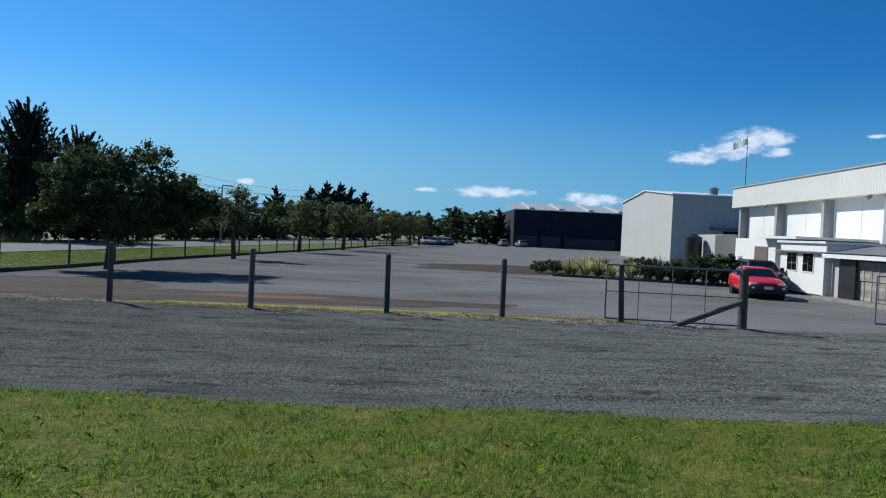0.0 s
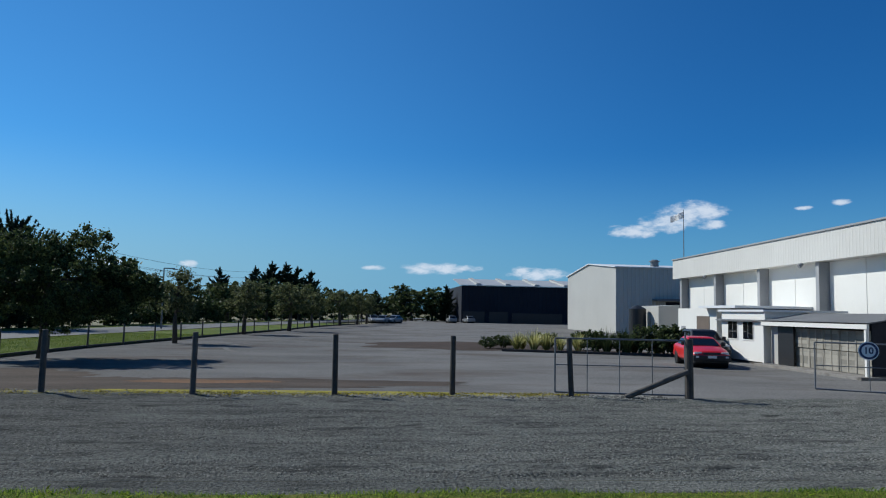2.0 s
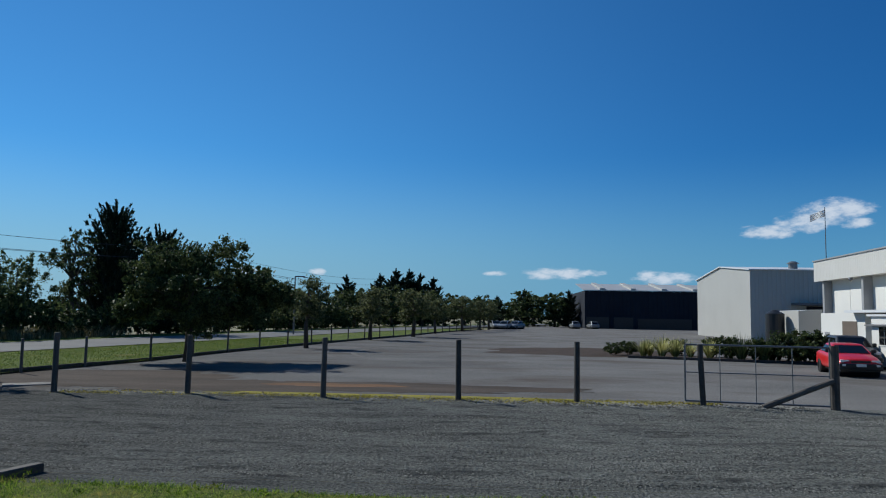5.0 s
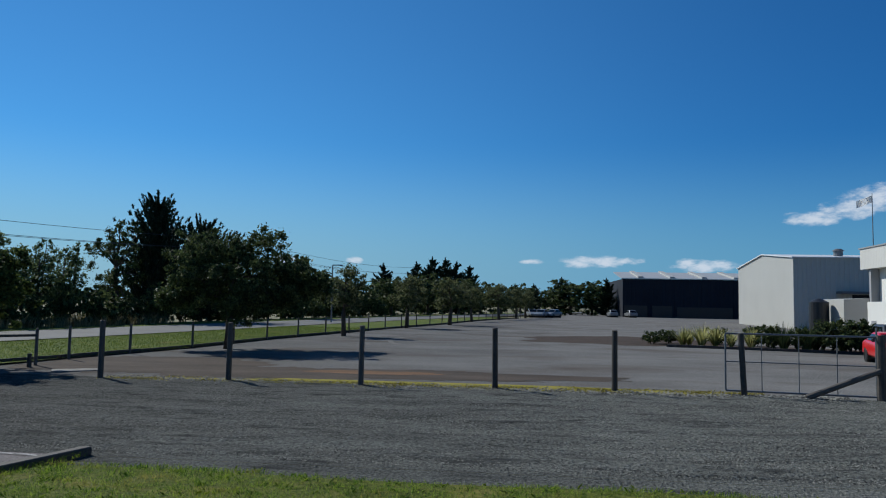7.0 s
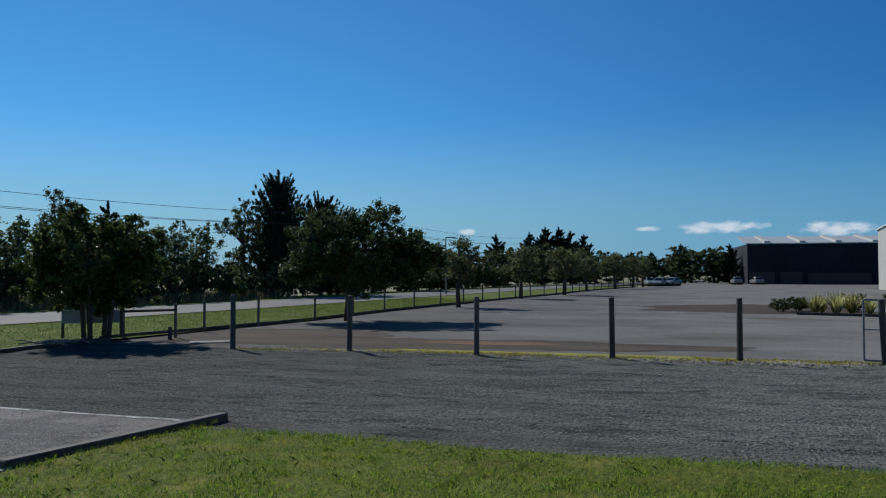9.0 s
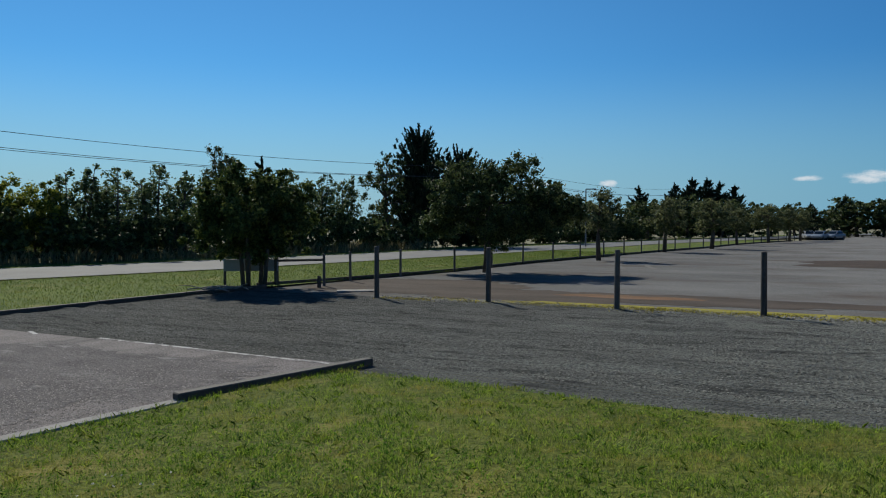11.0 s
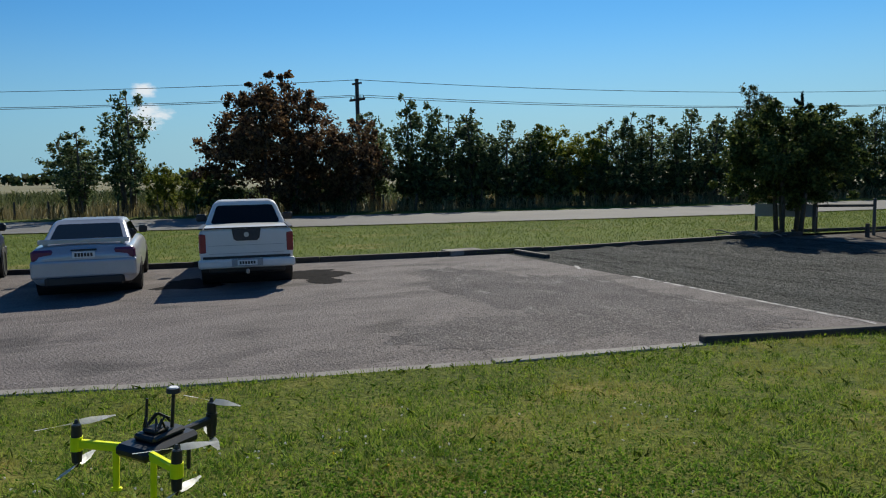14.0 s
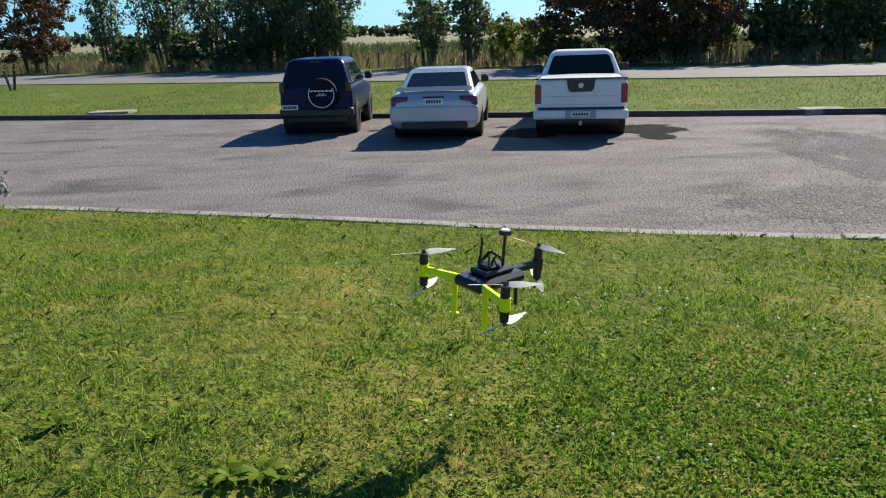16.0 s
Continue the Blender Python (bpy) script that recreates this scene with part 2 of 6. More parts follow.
M_CONCRETE = material("concrete", (0.17, 0.158, 0.142), (0.30, 0.282, 0.258), 1.2, 50.0, 0.9, bump=0.3, depth=0.006, stain=((0.12, 0.108, 0.095), 1.5, 0.5, 0.7), spec=0.2)
M_PAINTLINE = material("line_paint", (0.26, 0.25, 0.24), (0.48, 0.46, 0.44), 3.0, 35.0, 0.85, bump=0.3, depth=0.004, stain=((0.10, 0.09, 0.088), 4.5, 0.46, 0.60), spec=0.2)
M_WOOD = material("weathered_wood", (0.045, 0.039, 0.033), (0.115, 0.10, 0.085), 3.0, 45.0, 0.85, bump=0.5, depth=0.006, space="object", each=0.25)
M_DARKWOOD = material("dark_timber", (0.035, 0.03, 0.026), (0.085, 0.07, 0.06), 3.0, 40.0, 0.85, bump=0.5, depth=0.006)
M_STEEL = material("galvanised_steel", (0.14, 0.145, 0.15), (0.24, 0.245, 0.25), 6.0, 80.0, 0.5, metal=0.6, bump=0.05)
M_WHITE = material("white_panel", (0.66, 0.64, 0.59), (0.74, 0.72, 0.67), 0.35, 20.0, 0.6, bump=0.05)
M_FASCIA = material("fascia_cladding", (0.52, 0.50, 0.455), (0.60, 0.58, 0.53), 0.4, 15.0, 0.55, bump=0.05)
M_PILLAR = material("pillar_paint", (0.24, 0.24, 0.245), (0.33, 0.33, 0.33), 1.0, 30.0, 0.6, bump=0.1)
M_GREYCLAD = material("grey_cladding", (0.40, 0.385, 0.35), (0.47, 0.455, 0.415), 0.3, 12.0, 0.5, bump=0.05)
M_DARKCLAD = material("dark_cladding", (0.012, 0.014, 0.022), (0.022, 0.026, 0.036), 0.2, 6.0, 0.75, bump=0.05, spec=0.2)
M_ROOF = material("roof_steel", (0.12, 0.122, 0.125), (0.18, 0.182, 0.185), 0.4, 12.0, 0.7, bump=0.05, spec=0.25)
M_ROOFWHITE = material("pale_roof", (0.6, 0.61, 0.62), (0.72, 0.72, 0.72), 0.4, 12.0, 0.5, bump=0.05)
M_PALESTEEL = material("pale_steel", (0.30, 0.31, 0.32), (0.40, 0.41, 0.42), 0.4, 12.0, 0.6, bump=0.05)
M_BROWN = material("brown_door", (0.10, 0.075, 0.055), (0.16, 0.12, 0.09), 1.0, 30.0, 0.6, bump=0.1)
M_CRATE = material("crate_wood", (0.20, 0.185, 0.155), (0.33, 0.305, 0.255), 2.0, 30.0, 0.85, bump=0.3, depth=0.006, each=0.5)
M_BLACK = material("black_plastic", (0.008, 0.008, 0.009), (0.02, 0.02, 0.021), 4.0, 90.0, 0.45, bump=0.1, depth=0.002, space="object")
M_RUBBER = material("tyre_rubber", (0.012, 0.012, 0.012), (0.028, 0.027, 0.026), 6.0, 70.0, 0.85, bump=0.3, depth=0.004, space="object")
M_ALLOY = material("alloy", (0.35, 0.35, 0.36), (0.5, 0.5, 0.51), 8.0, 60.0, 0.35, metal=0.9, bump=0.03, space="object")
M_GLASS = glass("dark_glass")
M_BARK = material("bark", (0.04, 0.032, 0.025), (0.11, 0.09, 0.07), 3.0, 25.0, 0.9, bump=0.8, depth=0.02)


# ---------------------------------------------------------------- mesh helpers
def mesh_of(bm, name, mat, smooth=False):
    me = bpy.data.meshes.new(name)
    bmesh.ops.recalc_face_normals(bm, faces=bm.faces)
    bm.to_mesh(me)
    bm.free()
    me.materials.append(mat)
    if smooth:
        for p in me.polygons:
            p.use_smooth = True
    return me


def part(name, bm, mat, parent, label="", smooth=False):
    """One mesh object under a thing or a part."""
    ob = new(name, mesh_of(bm, name, mat, smooth))
    ob.parent = parent
    return tagged(ob, label) if label else ob


def thing(name, label, category, m=None, group="", kind=""):
    ob = new(name)
    if m is not None:
        ob.matrix_world = m
    return tagged(ob, label, category, group, kind)


def setting(name, bm, mat, label, category, kind="structure", smooth=False):
    return tagged(new(name, mesh_of(bm, name, mat, smooth)), label, category, "", kind)


def box(bm, x0, x1, y0, y1, z0, z1, m=None, bevel=0.0):
    made = bmesh.ops.create_cube(bm, size=1.0)
    vs = made["verts"]
    t = Matrix.Translation(((x0 + x1) / 2, (y0 + y1) / 2, (z0 + z1) / 2)) @ Matrix.Diagonal((abs(x1 - x0), abs(y1 - y0), abs(z1 - z0), 1))
    bmesh.ops.transform(bm, matrix=(m @ t) if m is not None else t, verts=vs)
    if bevel:
        es = list({e for v in vs for e in v.link_edges})
        bmesh.ops.bevel(bm, geom=es, offset=bevel, segments=1, affect="EDGES", profile=0.5)
    return bm


def tube(bm, a, b, r0, r1=None, n=8, cap=True):
    a, b = Vector(a), Vector(b)
    r1 = r0 if r1 is None else r1
    d = b - a
    q = d.to_track_quat("Z", "Y").to_matrix()
    rings = []
    for p, r in ((a, r0), (b, r1)):
        rings.append([bm.verts.new(p + q @ Vector((r * math.cos(2 * math.pi * k / n), r * math.sin(2 * math.pi * k / n), 0))) for k in range(n)])
    for k in range(n):
        bm.faces.new((rings[0][k], rings[0][(k + 1) % n], rings[1][(k + 1) % n], rings[1][k]))
    if cap:
        bm.faces.new(list(reversed(rings[0])))
        bm.faces.new(rings[1])
    return bm


def chain(bm, pts, radii, n=7):
    """A bent tapering tube through points."""
    rings = []
    for i, p in enumerate(pts):
        p = Vector(p)
        d = (Vector(pts[min(i + 1, len(pts) - 1)]) - Vector(pts[max(i - 1, 0)])).normalized()
        q = d.to_track_quat("Z", "Y").to_matrix()
        rings.append([bm.verts.new(p + q @ Vector((radii[i] * math.cos(2 * math.pi * k / n), radii[i] * math.sin(2 * math.pi * k / n), 0))) for k in range(n)])
    for a, b in zip(rings, rings[1:]):
        for k in range(n):
            bm.faces.new((a[k], a[(k + 1) % n], b[(k + 1) % n], b[k]))
    bm.faces.new(list(reversed(rings[0])))
    bm.faces.new(rings[-1])
    return bm


def BM():
    return bmesh.new()


def along(line, s):
    """x of a polyline given as (y, x) rows at y = s."""
    return float(np.interp(s, [p[0] for p in line], [p[1] for p in line]))


def strip(left, right, ys, z, zfun=None, across=1):
    """A sheet between two (y, x) lines."""
    bm = BM()
    rows = []
    for y in ys:
        a, b = along(left, y), along(right, y)
        rows.append([bm.verts.new((a + (b - a) * k / across, y, z + (zfun(a + (b - a) * k / across, y) if zfun else 0))) for k in range(across + 1)])
    for r0, r1 in zip(rows, rows[1:]):
        for k in range(across):
            bm.faces.new((r0[k], r0[k + 1], r1[k + 1], r1[k]))
    return bm


# ---------------------------------------------------------------- lines of the plan, rows of (y, x)
KERB_UP = [(-60, -33.5), (-5, -20.75), (4.5, -18.55), (10.2, -17.45), (19.0, -16.95), (24.6, -16.1)]
KERB_LOW = [(-60, -23.3), (-2.9, -9.08), (0.6, -8.03), (4.2, -7.2), (6.85, -6.76), (9.9, -6.1)]
FENCE = [(20.5, -17.2), (24.7, -16.1), (31.5, -14.85), (40.7, -14.2), (52, -12.5), (60.5, -11.4), (75, -8.8), (90, -7.2), (105, -4.6), (118, -1.5), (160, 8)]
ROAD_NEAR = [(-320, -145), (-60, -54), (-8.5, -36.2), (8.5, -30.3), (20, -26.7), (27, -24.9), (40, -22.6), (60, -19.5), (90, -14.5), (120, -8), (200, 12), (600, 130)]
ROAD_FAR = [(-320, -154), (-60, -63), (-8.5, -45.3), (8.5, -39.0), (20, -35.0), (27, -33.0), (40, -30.4), (60, -27.2), (90, -22.2), (120, -15.8), (200, 4), (600, 122)]
YS = [-320, -60, -30, -8.5, 0, 8.5, 14, 20, 24, 27, 33, 40, 50, 60, 75, 90, 105, 120, 160, 200, 600]


def edge_y(x):
    """Where the lawn ends at the gravel drive."""
    return 9.12 + 0.1 * math.sin(x * 1.3) + 0.1 * max(0.0, -3.0 - x)


def kerb_gap(x, y):
    """How far a place lies inside the lawn from its edge."""
    return min(x - along(KERB_LOW, min(y, 9.9)), edge_y(x) - y)


def lawn_z(x, y):
    d = max(0.0, min(1.0, kerb_gap(x, y) / 6.0))
    return 0.04 + 0.43 * d * d * (3 - 2 * d) + 0.02 * noise.noise(Vector((x * 0.5, y * 0.5, 3)))


def rut(x, y):
    """Low wheel ruts across the loose gravel."""
    if y < 10.1 or y > 19.4 or x > 16:
        return 0.0
    return 0.030 * noise.noise(Vector((x * 0.20, y * 2.0, 1))) + 0.026 * noise.noise(Vector((x * 0.6, y * 4.6, 5))) + 0.016 * noise.noise(Vector((x * 3, y * 6, 9))) + 0.012


# ground reaching the horizon, with the field beyond the road a part of it
bm = BM()
bmesh.ops.create_grid(bm, x_segments=24, y_segments=24, size=2400)
bmesh.ops.translate(bm, verts=bm.verts, vec=(0, 0, -0.16))
setting("ground", bm, M_FIELD, "dry open farmland reaching the horizon", "ground")

# gravel yard beyond the post fence, coarser gravel in front of it
yard_l = [(y, x - 0.1) for y, x in FENCE]
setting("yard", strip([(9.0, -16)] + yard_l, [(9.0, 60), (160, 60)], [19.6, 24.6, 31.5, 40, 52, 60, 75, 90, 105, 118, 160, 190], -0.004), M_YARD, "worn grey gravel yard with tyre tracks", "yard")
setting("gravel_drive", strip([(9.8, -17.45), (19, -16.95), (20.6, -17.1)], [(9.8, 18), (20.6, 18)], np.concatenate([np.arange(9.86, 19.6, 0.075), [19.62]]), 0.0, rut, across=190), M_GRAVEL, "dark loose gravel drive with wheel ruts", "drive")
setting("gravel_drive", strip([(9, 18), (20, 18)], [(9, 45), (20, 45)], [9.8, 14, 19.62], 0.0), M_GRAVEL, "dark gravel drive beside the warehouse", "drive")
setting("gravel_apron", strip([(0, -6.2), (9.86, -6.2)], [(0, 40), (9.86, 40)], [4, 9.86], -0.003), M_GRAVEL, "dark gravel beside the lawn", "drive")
setting("parking_lot", strip(KERB_UP, KERB_LOW, [-60, -30, -5, -2.9, 0.6, 4.2, 6.85, 9.88], 0.0, across=4), M_ASPHALT, "purplish grey chip-seal car park", "car park")
setting("verge", strip(ROAD_NEAR, KERB_UP + [(y, x) for y, x in FENCE[2:]], [-60, -30, -8.5, 0, 4.5, 10.2, 14, 20, 24.6, 31.5, 40, 52, 60, 75, 90, 105, 118], 0.06), M_VERGE, "mown green roadside verge", "verge")
setting("road", strip(ROAD_FAR, ROAD_NEAR, YS, 0.10), M_ROAD, "pale grey sealed country road", "road")
edge_l = [(y, x - 5.0) for y, x in ROAD_FAR]
setting("far_verge", strip(edge_l, ROAD_FAR, YS, 0.07), M_VERGE, "rough grass beyond the road", "verge")

# lawn mound
bm = BM()
xs, ys = np.arange(-24, 26.01, 0.5), np.concatenate([np.arange(-60, -12, 4.0), np.arange(-12, 8.51, 0.5), [9.0, 10.0]])
grid = []
for y in ys:
    lo = along(KERB_LOW, min(y, 9.9)) + 0.02
    row = []
    for u in np.linspace(0, 1, 70):
        x = lo + (26 - lo) * u ** 1.3
        row.append(bm.verts.new((x, min(y, edge_y(x) + (0.12 if y > 9.5 else 0.0)), lawn_z(x, y) if y < 9.55 else -0.02)))
    grid.append(row)
for r0, r1 in zip(grid, grid[1:]):
    for k in range(len(r0) - 1):
        bm.faces.new((r0[k], r0[k + 1], r1[k + 1], r1[k]))
setting("lawn", bm, M_LAWN, "uneven green lawn on a low mound", "lawn", smooth=True)


def edging(name, line, y0, y1, half, z0, z1, mat, label, category, step=2.4):
    root = thing(name, label, category, kind="structure")
    y = y0
    while y < y1 - 0.05:
        e = min(y + step, y1)
        a, b = Vector((along(line, y), y, 0)), Vector((along(line, e), e, 0))
        d = (b - a)
        bm = BM()
        turn = Matrix.Translation((a + b) / 2) @ d.to_track_quat("X", "Z").to_matrix().to_4x4()
        box(bm, -d.length / 2 + 0.006, d.length / 2 - 0.006, -half, half, z0 + random.uniform(-0.008, 0.008), z1 + random.uniform(-0.012, 0.012), turn, 0.012)
        part("board" if mat is M_DARKWOOD else "kerbstone", bm, mat, root)
        y = e
    return root


edging("kerb", [(y, x - 0.07) for y, x in KERB_UP], -40, 20.4, 0.075, -0.05, 0.125, M_DARKWOOD, "low dark timber kerb along the verge", "kerb", 3.0)
edging("kerb", [(y, x - 0.16) for y, x in KERB_LOW], -40, 6.8, 0.10, -0.05, 0.03, M_CONCRETE, "flat worn concrete kerb along the lawn", "kerb", 2.0)
bm = BM()
a, b = Vector((-6.98, 6.75, 0)), Vector((-6.12, 9.93, 0))
box(bm, -(b - a).length / 2, (b - a).length / 2, -0.08, 0.08, -0.05, 0.115, Matrix.Translation((a + b) / 2) @ (b - a).to_track_quat("X", "Z").to_matrix().to_4x4(), 0.015)
setting("timber_kerb", bm, M_DARKWOOD, "squared dark timber kerb at the lawn corner", "kerb")
bm = BM()
a, b = Vector((-17.4, 10.15, 0)), Vector((-15.9, 10.2, 0))
box(bm, -(b - a).length / 2, (b - a).length / 2, -0.075, 0.075, -0.05, 0.11, Matrix.Translation((a + b) / 2) @ (b - a).to_track_quat("X", "Z").to_matrix().to_4x4(), 0.015)
setting("timber_kerb", bm, M_DARKWOOD, "short timber kerb stub on the car park", "kerb")

bm = BM()
for x0, x1 in ((-12.25, -6.45), (-14.3, -13.8)):
    v = [bm.verts.new(p) for p in ((x0, 9.98, 0.006), (x1, 9.76, 0.006), (x1, 9.66, 0.006), (x0, 9.88, 0.006))]
    bm.faces.new(v)
setting("parking_line", bm, M_PAINTLINE, "worn white painted parking line", "line")
bm = BM()
box(bm, -18.35, -17.75, 8.35, 9.35, 0.0, 0.13, None, 0.01)
setting("drain_cover", bm, M_CONCRETE, "pale concrete drain cover in the verge", "cover")
bm = BM()
box(bm, -23.6, -22.9, -11.2, -9.9, 0.0, 0.13, None, 0.01)
setting("drain_cover", bm, M_CONCRETE, "pale concrete drain cover in the verge", "cover")


bm = BM()
box(bm, -0.65, 0.65, -0.35, 0.35, -0.03, 0.03, pose(-13.4, 20.9, 0, 0, 0, 34), 0.012)
setting("ground_slab", bm, M_CONCRETE, "pale flat concrete slab by the fence end", "slab")


def patch(name, cx, cy, rx, ry, z, mat, label, category, turn=0.0, seed=0, lobes=40, kind="structure"):
    """A thin spread with a ragged outline."""
    bm = BM()
    mid = bm.verts.new((cx, cy, z))
    rim = []
    for k in range(lobes):
        a = 2 * math.pi * k / lobes
        r = 1 + 0.28 * noise.noise(Vector((math.cos(a) * 2.2, math.sin(a) * 2.2, seed))) + 0.14 * noise.noise(Vector((math.cos(a) * 8, math.sin(a) * 8, seed))) + 0.12 * noise.noise(Vector((math.cos(a) * 23, math.sin(a) * 23, seed)))
        x, y = rx * r * math.cos(a), ry * r * math.sin(a)
        rim.append(bm.verts.new((cx + x * math.cos(turn) - y * math.sin(turn), cy + x * math.sin(turn) + y * math.cos(turn), z)))
    for k in range(lobes):
        bm.faces.new((mid, rim[k], rim[(k + 1) % lobes]))
    return setting(name, bm, mat, label, category, kind)


patch("rust_stain", -4.9, 22.9, 2.2, 0.55, 0.005, M_IRON, "rust-coloured streak in the yard gravel", "stain", 0.03, 14, 160)
patch("gravel_patch", -4.0, 22.6, 6.5, 1.5, 0.003, M_RUST, "reddish bare gravel inside the fence", "gravel", 0.05, 3, 200)
patch("gravel_patch", -8.7, 22.0, 4.2, 1.8, 0.0045, M_RUST, "brown bare soil and gravel inside the fence", "gravel", 0.0, 17, 200)
patch("gravel_patch", -12.5, 23.8, 4.0, 3.2, 0.002, M_RUST, "reddish bare gravel inside the fence", "gravel", 0.0, 9, 200)
patch("moss_strip", -1.0, 20.05, 6.6, 0.5, 0.007, M_MOSS, "yellowish moss along the foot of the fence", "moss", -0.02, 5, 90)
patch("moss_strip", -8.5, 19.65, 3.0, 0.32, 0.006, M_MOSS, "yellowish moss along the foot of the fence", "moss", 0.0, 6, 60)
patch("worn_seal", -11.0, 7.4, 4.4, 1.7, 0.0035, M_WORN, "rough dark worn end of the car park", "seal", 0.12, 21, 220)
patch("worn_seal", -8.9, 5.0, 1.0, 1.6, 0.0045, M_WORN, "rough dark worn strip of the car park", "seal", -0.2, 22, 160)
patch("bare_patch", 6.0, 49.0, 6.5, 6.0, 0.003, M_SOIL, "dark bare soil in the yard", "soil", 0.35, 12)


def track(pts, wide, mat, label, z=0.004):
    """A curved wheel track pressed into the yard."""
    bm = BM()
    prev = None
    for i, (x, y) in enumerate(pts):
        a, c = pts[max(i - 1, 0)], pts[min(i + 1, len(pts) - 1)]
        d = Vector((c[0] - a[0], c[1] - a[1], 0)).normalized()
        s = Vector((-d.y, d.x, 0)) * wide * (0.7 + 0.5 * noise.noise(Vector((x, y, 3)))) / 2
        pair = (bm.verts.new(Vector((x, y, z)) - s), bm.verts.new(Vector((x, y, z)) + s))
        if prev:
            bm.faces.new((prev[0], prev[1], pair[1], pair[0]))
        prev = pair
    setting("tyre_track", bm, mat, label, "track")


M_TRACK = material("pale_track", (0.10, 0.094, 0.087), (0.19, 0.178, 0.165), 0.5, 25.0, 0.95, bump=0.5, depth=0.02, spec=0.1)
for off in (0.0, 1.6):
    track([(3 - 11 * math.cos(a) - off * math.cos(a), 44 + (12 + off) * math.sin(a)) for a in np.linspace(-0.5, 1.4, 24)], 0.45, M_TRACK, "pale curved tyre track in the gravel")


# ---------------------------------------------------------------- fences and gates
def round_post(height, r, mat, label, category, group, m):
    root = thing("fence_post", label, category, m, group)
    bm = BM()
    tube(bm, (0, 0, -0.05), (0, 0, height), r * 1.04, r * 0.96, 12)
    bmesh.ops.bevel(bm, geom=[e for e in bm.edges if abs(e.verts[0].co.z - height) < 1e-4 and abs(e.verts[1].co.z - height) < 1e-4], offset=0.012, segments=1, affect="EDGES")
    part("post", bm, mat, root)
    return root


post = round_post(1.57, 0.074, M_WOOD, "weathered grey round timber fence post", "fence post", "fence posts across the yard", pose(-11.56, 19.15, 0))
for x, y, lean in ((-8.06, 19.45, 0.6), (-4.4, 19.4, -0.4), (-0.87, 19.6, 0.5), (2.22, 19.85, -0.3), (5.42, 19.72, -2.6)):
    copy_thing(post, pose(x, y, 0, 0, lean, random.uniform(0, 360)))
M_ROADPOST = material("road_fence_post", (0.06, 0.053, 0.045), (0.13, 0.116, 0.10), 3.0, 40.0, 0.85, bump=0.4, depth=0.006, space="object", each=0.3)
rp = round_post(1.17, 0.05, M_ROADPOST, "slim grey timber post of the roadside fence", "fence post", "roadside fence posts", pose(-15.55, 22.1, 0))
copy_thing(rp, pose(-16.0, 24.5, 0))
y = 27.7
while y < 122:
    copy_thing(rp, pose(along(FENCE, y), y, 0, random.uniform(-1, 1), random.uniform(-1, 1), random.uniform(0, 360)))
    y += 3.95
edging("fence_board", [(y, x - 0.09) for y, x in FENCE], 20.5, 118, 0.03, -0.05, 0.16, M_DARKWOOD, "low dark board along the roadside fence", "board", 3.95)
bm = BM()
tube(bm, (-17.0, 21.2, 0.92), (-15.55, 22.1, 0.95), 0.045, 0.045, 8)
tube(bm, (-17.0, 21.2, 0.0), (-17.0, 21.2, 1.0), 0.06, 0.06, 8)
tagged(new("fence_rail", mesh_of(bm, "fence_rail", M_WOOD)), "short timber rail at the end of the fence", "fence rail")


def pipe_gate(m, length, height, bars, label, brace=True):
    root = thing("gate", label, "gate", m)
    for z in (0.1, height * 0.54, height):
        bm = BM()
        tube(bm, (0, 0, z), (length, 0, z), 0.024 if z != height * 0.54 else 0.014, None, 8)
        part("rail", bm, M_STEEL, root)
    for k in range(bars + 1):
        bm = BM()
        x = length * k / bars
        tube(bm, (x, 0, 0.1), (x, 0, height), 0.024 if k in (0, bars) else 0.013, None, 8)
        part("upright", bm, M_STEEL, root)
    return root


a, b = Vector((5.02, 19.93, 0)), Vector((8.42, 19.33, 0))
pipe_gate(Matrix.Translation(a) @ (b - a).to_track_quat("X", "Z").to_matrix().to_4x4(), (b - a).length, 1.55, 4, "closed galvanised pipe gate with open bars")
gp = thing("gate_post", "thick weathered gate post with a diagonal timber stay", "gate post", pose(8.52, 19.3, 0))
bm = BM()
tube(bm, (0, 0, -0.05), (0, 0, 1.6), 0.115, 0.105, 12)
part("post", bm, M_WOOD, gp)
bm = BM()
tube(bm, (-0.06, 0.1, 1.4), (-0.06, 0.1, 1.78), 0.022, None, 8)
part("hinge_pipe", bm, M_STEEL, gp)
bm = BM()
tube(bm, (-1.72, 0.1, 0.03), (-0.05, -0.06, 0.74), 0.075, 0.07, 10)
part("stay", bm, M_WOOD, gp)
a, b = Vector((13.47, 21.53, 0)), Vector((17.0, 19.05, 0))
g2 = pipe_gate(Matrix.Translation(a) @ (b - a).to_track_quat("X", "Z").to_matrix().to_4x4(), (b - a).length, 1.5, 3, "open galvanised pipe gate with a speed sign")

